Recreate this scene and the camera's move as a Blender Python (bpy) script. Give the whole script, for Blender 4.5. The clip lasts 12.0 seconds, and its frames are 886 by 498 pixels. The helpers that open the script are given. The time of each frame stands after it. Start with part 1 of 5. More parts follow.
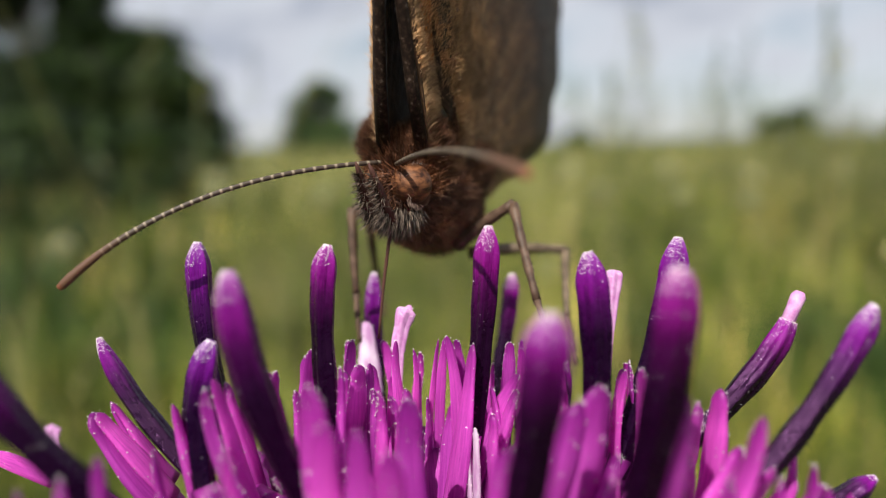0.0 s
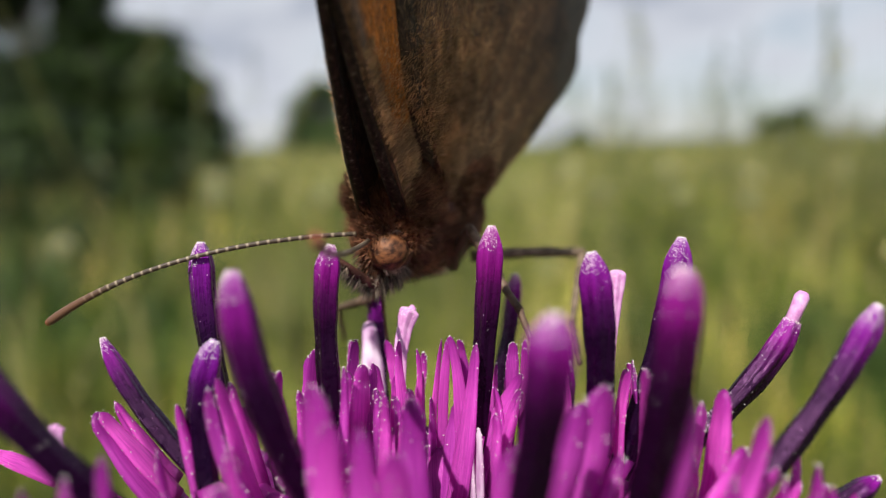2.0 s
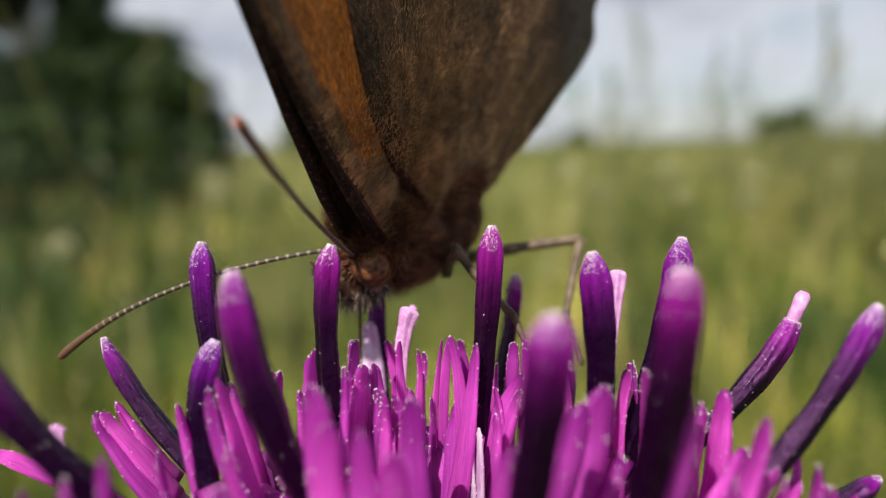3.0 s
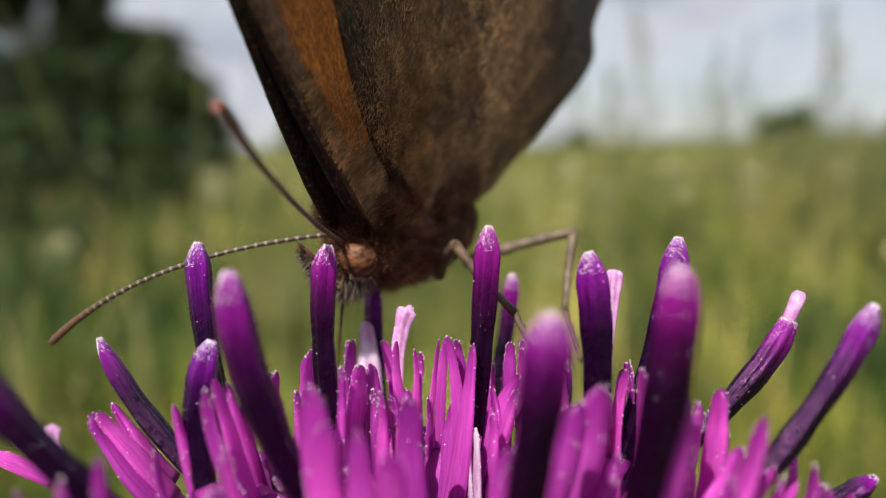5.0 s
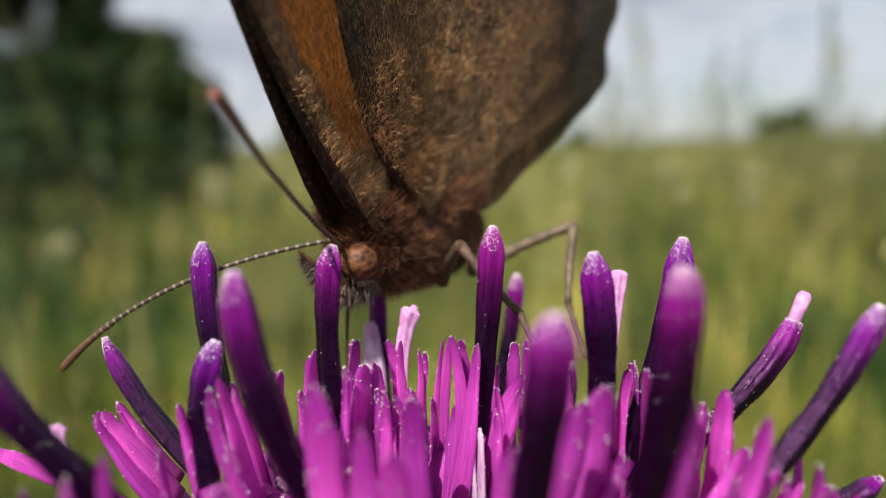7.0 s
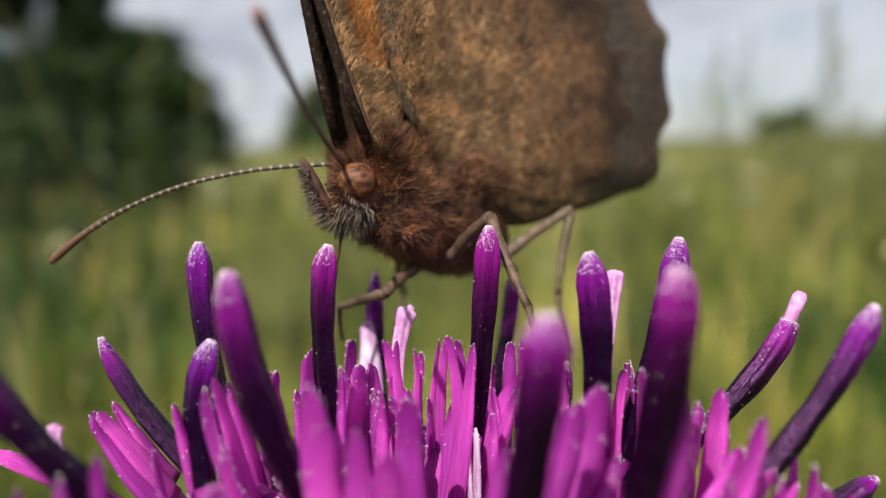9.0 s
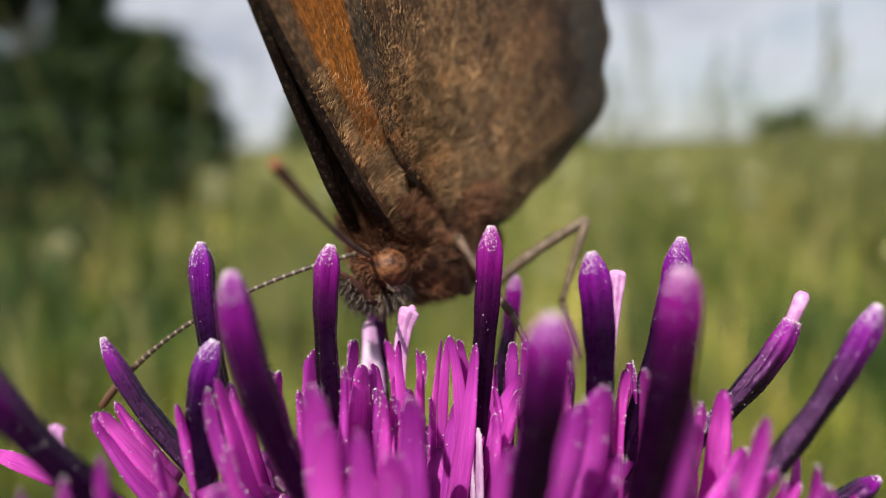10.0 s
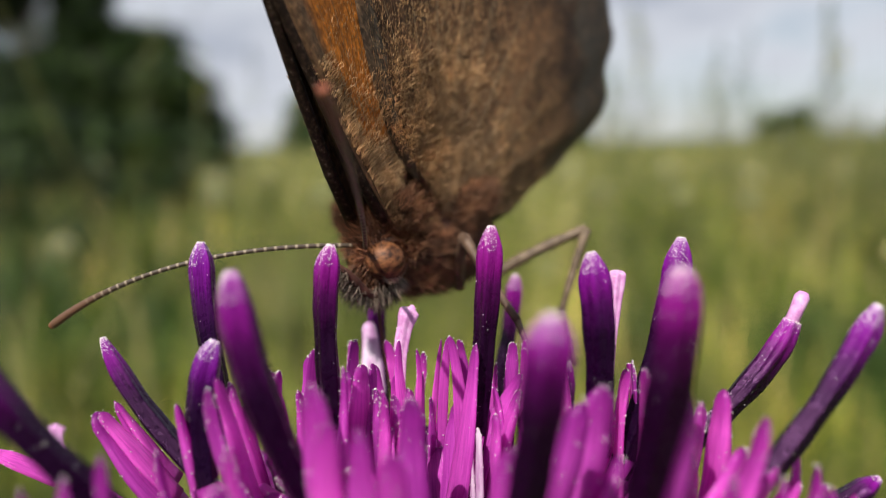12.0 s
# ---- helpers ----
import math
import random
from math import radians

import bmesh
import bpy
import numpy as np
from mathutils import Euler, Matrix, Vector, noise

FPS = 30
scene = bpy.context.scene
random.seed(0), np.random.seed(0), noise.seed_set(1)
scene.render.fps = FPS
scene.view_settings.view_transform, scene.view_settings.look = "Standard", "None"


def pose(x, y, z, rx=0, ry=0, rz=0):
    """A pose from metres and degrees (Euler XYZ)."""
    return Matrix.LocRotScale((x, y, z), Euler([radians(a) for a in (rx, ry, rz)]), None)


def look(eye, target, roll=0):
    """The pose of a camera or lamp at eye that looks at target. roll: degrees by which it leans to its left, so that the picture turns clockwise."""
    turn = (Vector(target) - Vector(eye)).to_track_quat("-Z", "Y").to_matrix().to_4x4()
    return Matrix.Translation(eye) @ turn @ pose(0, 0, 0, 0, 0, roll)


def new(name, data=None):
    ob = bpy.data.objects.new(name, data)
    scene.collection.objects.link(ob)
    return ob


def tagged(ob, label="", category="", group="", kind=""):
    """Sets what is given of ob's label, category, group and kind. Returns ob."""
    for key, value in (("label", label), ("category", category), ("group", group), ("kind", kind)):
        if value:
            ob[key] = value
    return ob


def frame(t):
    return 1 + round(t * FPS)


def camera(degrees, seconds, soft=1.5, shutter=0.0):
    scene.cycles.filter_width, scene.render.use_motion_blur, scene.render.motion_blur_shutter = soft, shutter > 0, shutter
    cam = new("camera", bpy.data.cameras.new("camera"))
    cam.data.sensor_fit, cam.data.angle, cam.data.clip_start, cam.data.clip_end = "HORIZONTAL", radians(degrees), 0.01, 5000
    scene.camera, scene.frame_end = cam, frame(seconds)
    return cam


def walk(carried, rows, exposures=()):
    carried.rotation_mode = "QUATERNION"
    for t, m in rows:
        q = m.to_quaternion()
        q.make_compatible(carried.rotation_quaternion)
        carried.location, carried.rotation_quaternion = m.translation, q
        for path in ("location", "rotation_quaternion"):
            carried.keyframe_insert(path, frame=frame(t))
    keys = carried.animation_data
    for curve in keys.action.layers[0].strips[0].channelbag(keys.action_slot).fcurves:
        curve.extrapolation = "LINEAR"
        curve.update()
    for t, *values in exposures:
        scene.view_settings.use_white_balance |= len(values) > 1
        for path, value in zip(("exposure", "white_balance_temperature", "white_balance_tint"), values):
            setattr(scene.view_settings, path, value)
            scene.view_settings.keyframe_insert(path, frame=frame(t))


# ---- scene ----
cam = camera(60, 12.0, soft=1.0, shutter=0.4)
cam.data.dof.use_dof = True
cam.data.dof.focus_distance = 0.0240
cam.data.dof.aperture_fstop = 36
CAM = look((0, 0, 0.45), (0, 10, 0.45 - 10 * math.tan(radians(7.5))))
walk(cam, [(0, CAM), (12, CAM)], [(0, 0.27), (12, 0.27)])

# ---- light ----
SUN = Vector((-0.280, -0.579, 0.766)).normalized()
world = bpy.data.worlds.new("sky")
scene.world = world
world.use_nodes = True
wn, wl = world.node_tree.nodes, world.node_tree.links
wn.clear()
sky = wn.new("ShaderNodeTexSky")
sky.sky_type, sky.sun_disc = "NISHITA", False
sky.sun_elevation = math.asin(SUN.z)
sky.sun_rotation = math.atan2(SUN.x, SUN.y)
sky.air_density, sky.dust_density = 1.0, 0.6
coords = wn.new("ShaderNodeTexCoord")
squash = wn.new("ShaderNodeMapping")
squash.inputs["Scale"].default_value = (1.0, 1.0, 2.6)
squash.inputs["Location"].default_value = (1.35, 0.4, 0.12)
wl.new(coords.outputs["Generated"], squash.inputs["Vector"])
cloud = wn.new("ShaderNodeTexNoise")
cloud.inputs["Scale"].default_value, cloud.inputs["Detail"].default_value = 4.2, 7
cloud.inputs["Roughness"].default_value, cloud.inputs["Distortion"].default_value = 0.55, 0.3
wl.new(squash.outputs["Vector"], cloud.inputs["Vector"])
cover = wn.new("ShaderNodeValToRGB")
cover.color_ramp.elements[0].position, cover.color_ramp.elements[1].position = 0.38, 0.53
cover.color_ramp.elements[0].color = (0.38, 0.40, 0.42, 1)
wl.new(cloud.outputs["Fac"], cover.inputs["Fac"])
body = wn.new("ShaderNodeValToRGB")
body.color_ramp.elements[0].position, body.color_ramp.elements[1].position = 0.46, 0.66
body.color_ramp.elements[0].color, body.color_ramp.elements[1].color = (9.9, 10.2, 11.0, 1), (5.6, 6.1, 7.3, 1)
wl.new(cloud.outputs["Fac"], body.inputs["Fac"])
blend = wn.new("ShaderNodeMixRGB")
wl.new(cover.outputs["Color"], blend.inputs["Fac"])
wl.new(sky.outputs["Color"], blend.inputs["Color1"])
wl.new(body.outputs["Color"], blend.inputs["Color2"])
back = wn.new("ShaderNodeBackground")
back.inputs["Strength"].default_value = 0.063
wl.new(blend.outputs["Color"], back.inputs["Color"])
wo = wn.new("ShaderNodeOutputWorld")
wl.new(back.outputs["Background"], wo.inputs["Surface"])
sun = new("sun", bpy.data.lights.new("sun", "SUN"))
sun.data.energy, sun.data.angle, sun.data.color = 5.0, radians(0.6), (1.0, 0.95, 0.87)
sun.matrix_world = look(SUN * 50, (0, 0, 0))

# ---- materials ----
def material(name, rough=0.5, spec=0.3):
    m = bpy.data.materials.new(name)
    m.use_nodes = True
    b = m.node_tree.nodes["Principled BSDF"]
    b.inputs["Roughness"].default_value = rough
    b.inputs["Specular IOR Level"].default_value = spec
    return m, m.node_tree.nodes, m.node_tree.links, b


def ramp(nodes, links, source, stops):
    r = nodes.new("ShaderNodeValToRGB")
    e = r.color_ramp.elements
    while len(e) < len(stops):
        e.new(0.5)
    for i, (p, c) in enumerate(stops):
        e[i].position, e[i].color = p, (*c, 1)
    links.new(source, r.inputs["Fac"])
    return r.outputs["Color"]


def noise_tex(nodes, links, scale, detail=3, rough=0.55, space="Object", stretch=None, distort=0.0):
    c = nodes.new("ShaderNodeTexCoord")
    n = nodes.new("ShaderNodeTexNoise")
    n.inputs["Scale"].default_value, n.inputs["Detail"].default_value = scale, detail
    n.inputs["Roughness"].default_value, n.inputs["Distortion"].default_value = rough, distort
    v = c.outputs[space]
    if stretch:
        mp = nodes.new("ShaderNodeMapping")
        mp.inputs["Scale"].default_value = stretch
        links.new(v, mp.inputs["Vector"])
        v = mp.outputs["Vector"]
    links.new(v, n.inputs["Vector"])
    return n.outputs["Fac"]


def mix(nodes, links, mode, fac, a, b):
    n = nodes.new("ShaderNodeMixRGB")
    n.blend_type = mode
    for socket, v in zip(n.inputs, (fac, a, b)):
        if hasattr(v, "links"):
            links.new(v, socket)
        else:
            socket.default_value = v if isinstance(v, (int, float)) else (*v, 1)
    return n.outputs["Color"]


def attribute(nodes, name):
    a = nodes.new("ShaderNodeAttribute")
    a.attribute_name = name
    return a.outputs["Fac"]


def bump(nodes, links, b, height, strength, distance):
    n = nodes.new("ShaderNodeBump")
    n.inputs["Strength"].default_value, n.inputs["Distance"].default_value = strength, distance
    links.new(height, n.inputs["Height"])
    links.new(n.outputs["Normal"], b.inputs["Normal"])


def object_random(nodes):
    return nodes.new("ShaderNodeObjectInfo").outputs["Random"]


def leafy(name, stops, scale, rough=0.6, glow=0.25):
    """Foliage: colour by clump and by patch, with some light passing through."""
    m, n, l, b = material(name, rough, 0.25)
    geo = n.new("ShaderNodeNewGeometry")
    own = ramp(n, l, geo.outputs["Random Per Island"], stops)
    patch = ramp(n, l, noise_tex(n, l, scale, 4), [(0.32, (0.36, 0.42, 0.32)), (0.5, (0.9, 0.95, 0.85)), (0.66, (1.6, 1.42, 1.15))])
    fine = ramp(n, l, noise_tex(n, l, scale * 5.3, 2), [(0.36, (0.36, 0.42, 0.36)), (0.5, (0.9, 0.92, 0.88)), (0.62, (1.7, 1.6, 1.35))])
    col = mix(n, l, "MULTIPLY", 1.0, mix(n, l, "MULTIPLY", 1.0, own, patch), fine)
    l.new(col, b.inputs["Base Color"])
    t = n.new("ShaderNodeBsdfTranslucent")
    l.new(col, t.inputs["Color"])
    ms = n.new("ShaderNodeMixShader")
    ms.inputs["Fac"].default_value = glow
    l.new(b.outputs["BSDF"], ms.inputs[1])
    l.new(t.outputs["BSDF"], ms.inputs[2])
    l.new(ms.outputs["Shader"], n["Material Output"].inputs["Surface"])
    return m


def fibre(n, l, wide, long):
    """Noise drawn out along a stem or lobe."""
    c = n.new("ShaderNodeCombineXYZ")
    for name, k, socket in (("across", wide, 0), ("along", long, 1)):
        m = n.new("ShaderNodeMath")
        m.operation = "MULTIPLY"
        m.inputs[1].default_value = k * 0.5
        l.new(attribute(n, name), m.inputs[0])
        l.new(m.outputs[0], c.inputs[socket])
    l.new(object_random(n), c.inputs[2])
    t = n.new("ShaderNodeTexNoise")
    t.inputs["Scale"].default_value, t.inputs["Detail"].default_value, t.inputs["Roughness"].default_value = 2.0, 4, 0.65
    l.new(c.outputs[0], t.inputs["Vector"])
    return t.outputs["Fac"]


def anther_material():
    """Deep violet tube, black and glossy below, redder and lighter towards the pale mouth."""
    m, n, l, b = material("anther_violet", 0.34, 0.28)
    b.inputs["Specular Tint"].default_value = (0.8, 0.35, 0.85, 1)
    along = attribute(n, "along")
    lines = fibre(n, l, 14, 3)
    shift = n.new("ShaderNodeMath")
    shift.operation = "MULTIPLY_ADD"
    shift.inputs[1].default_value = 0.34
    l.new(fibre(n, l, 5, 5), shift.inputs[0])
    l.new(along, shift.inputs[2])
    place = n.new("ShaderNodeMath")
    place.operation = "SUBTRACT"
    place.inputs[1].default_value = 0.17
    l.new(shift.outputs[0], place.inputs[0])
    col = ramp(n, l, place.outputs[0], [(0.0, (0.004, 0.0005, 0.006)), (0.42, (0.008, 0.0006, 0.011)), (0.58, (0.046, 0.0015, 0.050)), (0.70, (0.140, 0.004, 0.142)), (0.88, (0.205, 0.010, 0.215)), (1.0, (0.36, 0.11, 0.38))])
    streak = ramp(n, l, lines, [(0.3, (0.45, 0.40, 0.45)), (0.5, (0.95, 0.95, 0.95)), (0.72, (1.5, 1.6, 1.5))])
    col = mix(n, l, "MULTIPLY", 0.7, col, streak)
    hue = ramp(n, l, object_random(n), [(0.0, (0.82, 1.0, 1.15)), (0.5, (1.0, 1.0, 1.0)), (1.0, (1.15, 1.0, 0.95))])
    col = mix(n, l, "MULTIPLY", 1.0, col, hue)
    # pollen dust lies in patches, thickest at the mouth
    dust = n.new("ShaderNodeMath")
    dust.operation = "MULTIPLY_ADD"
    dust.inputs[1].default_value = 0.40
    l.new(noise_tex(n, l, 2400, 6, 0.75), dust.inputs[0])
    l.new(along, dust.inputs[2])
    col = mix(n, l, "MIX", ramp(n, l, dust.outputs[0], [(1.01, (0, 0, 0)), (1.11, (0.28, 0.28, 0.28)), (1.22, (0.9, 0.9, 0.9))]), col, (0.55, 0.40, 0.54))
    l.new(col, b.inputs["Base Color"])
    rough = ramp(n, l, noise_tex(n, l, 3000, 4, 0.6), [(0.35, (0.16, 0.16, 0.16)), (0.65, (0.45, 0.45, 0.45))])
    l.new(rough, b.inputs["Roughness"])
    relief = n.new("ShaderNodeMath")
    l.new(lines, relief.inputs[0])
    l.new(noise_tex(n, l, 6000, 3, 0.6), relief.inputs[1])
    bump(n, l, b, relief.outputs[0], 0.6, 0.00004)
    return m


def lobe_material():
    m, n, l, b = material("corolla_pink", 0.30, 0.5)
    b.inputs["Specular Tint"].default_value = (1.0, 0.62, 0.95, 1)
    along = attribute(n, "along")
    # shade among the anthers put into the darker lobe bases; tips dark magenta
    col = ramp(n, l, along, [(0.0, (0.44, 0.05, 0.375)), (0.3, (0.62, 0.078, 0.535)), (0.75, (0.75, 0.105, 0.64)), (0.92, (0.48, 0.042, 0.41)), (1.0, (0.24, 0.011, 0.21))])
    tone = ramp(n, l, object_random(n), [(0.0, (0.70, 0.60, 0.76)), (0.4, (0.95, 0.90, 0.96)), (1.0, (1.25, 1.4, 1.18))])
    vein = ramp(n, l, fibre(n, l, 7, 3), [(0.3, (0.66, 0.5, 0.68)), (0.5, (0.95, 0.95, 0.95)), (0.7, (1.22, 1.5, 1.2))])
    col = mix(n, l, "MULTIPLY", 1.0, mix(n, l, "MULTIPLY", 0.8, col, vein), tone)
    l.new(col, b.inputs["Base Color"])
    rib = n.new("ShaderNodeMath")
    rib.operation = "PINGPONG"
    rib.inputs[1].default_value = 0.11
    l.new(attribute(n, "across"), rib.inputs[0])
    ribs = n.new("ShaderNodeMath")
    ribs.operation = "MULTIPLY_ADD"
    ribs.inputs[1].default_value = 1.8
    l.new(rib.outputs[0], ribs.inputs[0])
    l.new(noise_tex(n, l, 9000, 3, 0.65), ribs.inputs[2])
    bump(n, l, b, ribs.outputs[0], 0.6, 0.00004)
    t = n.new("ShaderNodeBsdfTranslucent")
    l.new(mix(n, l, "MULTIPLY", 1.0, col, (1.25, 1.1, 1.3)), t.inputs["Color"])
    ms = n.new("ShaderNodeMixShader")
    ms.inputs["Fac"].default_value = 0.42
    l.new(b.outputs["BSDF"], ms.inputs[1])
    l.new(t.outputs["BSDF"], ms.inputs[2])
    l.new(ms.outputs["Shader"], n["Material Output"].inputs["Surface"])
    return m


def plain(name, stops, scale, rough=0.6, spec=0.3, grit=0.0, depth=0.0, stretch=None):
    m, n, l, b = material(name, rough, spec)
    l.new(ramp(n, l, noise_tex(n, l, scale, 4, 0.6, "Object", stretch), stops), b.inputs["Base Color"])
    if grit:
        bump(n, l, b, noise_tex(n, l, scale * 3, 3), grit, depth)
    return m


ANTHER = anther_material()
LOBE = lobe_material()
STIGMA = plain("stigma_pale_pink", [(0.3, (0.52, 0.18, 0.46)), (0.7, (0.72, 0.40, 0.66))], 4000, 0.5, 0.3, 0.3, 0.00003)
POLLEN = plain("pollen", [(0.3, (0.74, 0.66, 0.64)), (0.7, (0.88, 0.83, 0.81))], 3000, 0.3, 0.6)
WHITE_TUBE = plain("corolla_tube_white", [(0.38, (0.46, 0.22, 0.44)), (0.62, (0.74, 0.62, 0.73))], 2600, 0.5, 0.3, 0.3, 0.00003, (1, 1, 0.2))
BRACT = plain("bract_brown", [(0.3, (0.03, 0.02, 0.012)), (0.7, (0.11, 0.07, 0.04))], 1200, 0.7, 0.2, 0.4, 0.0001)
STEM = plain("stem_green", [(0.3, (0.04, 0.075, 0.025)), (0.7, (0.08, 0.12, 0.045))], 300, 0.6, 0.3, 0.3, 0.0002, (1, 1, 0.1))
GROUND = plain("meadow_soil_and_thatch", [(0.3, (0.03, 0.042, 0.014)), (0.55, (0.06, 0.082, 0.024)), (0.75, (0.12, 0.11, 0.05))], 1.5, 0.9, 0.1, 0.3, 0.02)
GRASS = leafy("meadow_grass", [(0.0, (0.115, 0.15, 0.03)), (0.5, (0.215, 0.265, 0.052)), (0.85, (0.38, 0.345, 0.11)), (1.0, (0.54, 0.46, 0.26))], 1.3, 0.5, 0.4)
GRASS_DEEP = leafy("deep_green_grass", [(0.0, (0.022, 0.05, 0.010)), (0.6, (0.045, 0.09, 0.018)), (1.0, (0.085, 0.13, 0.03))], 4.0, 0.5, 0.3)
GRASS_PALE = leafy("pale_yellow_grass", [(0.0, (0.34, 0.34, 0.12)), (0.6, (0.46, 0.43, 0.20)), (1.0, (0.62, 0.56, 0.32))], 4.0, 0.5, 0.4)
STRAW = leafy("dry_grass_stalks", [(0.0, (0.09, 0.125, 0.035)), (0.5, (0.17, 0.18, 0.07)), (1.0, (0.30, 0.26, 0.14))], 2.0, 0.6, 0.25)
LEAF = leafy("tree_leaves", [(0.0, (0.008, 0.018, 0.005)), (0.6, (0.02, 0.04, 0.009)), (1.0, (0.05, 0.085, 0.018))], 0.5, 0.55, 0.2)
BARK = plain("tree_bark", [(0.3, (0.03, 0.024, 0.018)), (0.7, (0.10, 0.08, 0.06))], 6, 0.9, 0.1, 0.6, 0.03, (1, 1, 0.2))
FLUFF = leafy("pale_seed_fluff", [(0.0, (0.45, 0.42, 0.26)), (1.0, (0.75, 0.72, 0.52))], 30, 0.7, 0.3)
# distance haze put into the leaf colour: paler and bluer than the near trees
LEAF_FAR = leafy("hazy_far_tree_leaves", [(0.0, (0.045, 0.085, 0.035)), (0.6, (0.085, 0.14, 0.06)), (1.0, (0.15, 0.21, 0.09))], 0.5, 0.55, 0.3)
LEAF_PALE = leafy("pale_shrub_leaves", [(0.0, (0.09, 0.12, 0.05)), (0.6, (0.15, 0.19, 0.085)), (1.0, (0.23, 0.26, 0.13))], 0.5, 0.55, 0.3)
MM = 0.001


# ---- makers ----
def mesh_object(name, bm, mat, parent=None, label="", smooth=True):
    bm.normal_update()
    me = bpy.data.meshes.new(name)
    bm.to_mesh(me)
    bm.free()
    if smooth:
        me.polygons.foreach_set("use_smooth", [True] * len(me.polygons))
    me.materials.append(mat)
    ob = new(name, me)
    if parent:
        ob.parent = parent
    if label:
        ob["label"] = label
    return ob


class Soup:
    """Loose points and faces, gathered fast for hair and grains."""

    def __init__(self):
        self.points, self.faces = [], []

    def add(self, pts, faces):
        i = len(self.points)
        self.points += [tuple(p) for p in pts]
        self.faces += [tuple(i + k for k in f) for f in faces]


def soup_part(name, soup, mat, parent, label=""):
    me = bpy.data.meshes.new(name)
    me.from_pydata(soup.points, [], soup.faces)
    me.materials.append(mat)
    ob = new(name, me)
    ob.parent = parent
    ob["kind"] = "stuff"
    if label:
        ob["label"] = label
    return ob


def part(name, bm, mat, parent, label="", smooth=True):
    return mesh_object(name, bm, mat, parent, label, smooth)


def bezier(a, c, b, n):
    a, c, b = Vector(a), Vector(c), Vector(b)
    return [a * (1 - t) ** 2 + c * 2 * t * (1 - t) + b * t * t for t in (i / n for i in range(n + 1))]


def frames_along(pts, ref):
    """Tangent and two side vectors at each point, ref kept roughly as the first side."""
    out = []
    for i, p in enumerate(pts):
        t = (pts[min(i + 1, len(pts) - 1)] - pts[max(i - 1, 0)]).normalized()
        u = (ref - t * ref.dot(t)).normalized()
        out.append((t, u, t.cross(u)))
    return out


def facet(a, ribs):
    """Radius round a many-sided tube with a fine groove down each side."""
    w = 2 * math.pi / ribs
    b = (a + w / 2) % w - w / 2
    return math.cos(w / 2) / math.cos(b) * 1.13 - 0.07 * math.exp(-(b / 0.16) ** 2)


def tube(bm, pts, radii, sides=8, ref=Vector((0.3, 1, 0.2)), flat=1.0, ribs=0):
    """A tube through pts; flat: second axis by the first; ribs: sides of a faceted tube."""
    tag = bm.verts.layers.float.get("along") or bm.verts.layers.float.new("along")
    wide = bm.verts.layers.float.get("across") or bm.verts.layers.float.new("across")
    rings = []
    for i, ((t, u, v), p, r) in enumerate(zip(frames_along(pts, Vector(ref)), pts, radii)):
        ring = []
        for k in range(sides):
            a = 2 * math.pi * k / sides
            rr = r * facet(a, ribs) if ribs else r
            w = bm.verts.new(p + u * (math.cos(a) * rr) + v * (math.sin(a) * rr * flat))
            w[tag] = i / (len(pts) - 1)
            w[wide] = math.sin(a) + 0.6 * math.cos(2 * a)
            ring.append(w)
        rings.append(ring)
    for a, b in zip(rings, rings[1:]):
        for k in range(sides):
            bm.faces.new((a[k], a[(k + 1) % sides], b[(k + 1) % sides], b[k]))
    for ring in (rings[0][::-1], rings[-1]):
        bm.faces.new(ring)
    return rings


def lump(bm, centre, axes, rough=0.0, subdiv=3, turn=None, freq=1.0):
    """An uneven ellipsoid."""
    made = bmesh.ops.create_icosphere(bm, subdivisions=subdiv, radius=1.0)["verts"]
    for v in made:
        d = v.co.normalized()
        k = 1 + rough * noise.noise(d * 2.3 * freq + Vector(centre) * 700)
        q = Vector((d.x * axes[0], d.y * axes[1], d.z * axes[2])) * k
        v.co = (turn @ q if turn else q) + Vector(centre)
    return made

# ---- meadow, trees, distance ----
def hill(x, y):
    """Height of the land: flat near by, rising gently far off, more so on one side."""
    far = max(0.0, y - 6.0)
    return far * 0.004 + max(0.0, x) * far * 0.0005 * min(1.0, 40 / (far + 1)) * 1.9


def build_ground():
    bm = bmesh.new()
    rows = [-400, -100, -30, -8, -2, 0, 2, 5, 9, 15, 25, 40, 60, 90, 140, 250, 600, 3000]
    cols = [-3000, -600, -200, -80, -40, -20, -10, -4, 0, 4, 10, 20, 40, 80, 200, 600, 3000]
    grid = [[bm.verts.new((x, y, hill(max(-60, min(60, x)), min(y, 140)))) for x in cols] for y in rows]
    for a, b in zip(grid, grid[1:]):
        for i in range(len(cols) - 1):
            bm.faces.new((a[i], a[i + 1], b[i + 1], b[i]))
    g = mesh_object("ground", bm, GROUND)
    tagged(g, "green summer meadow ground under long grass", "ground", kind="structure")


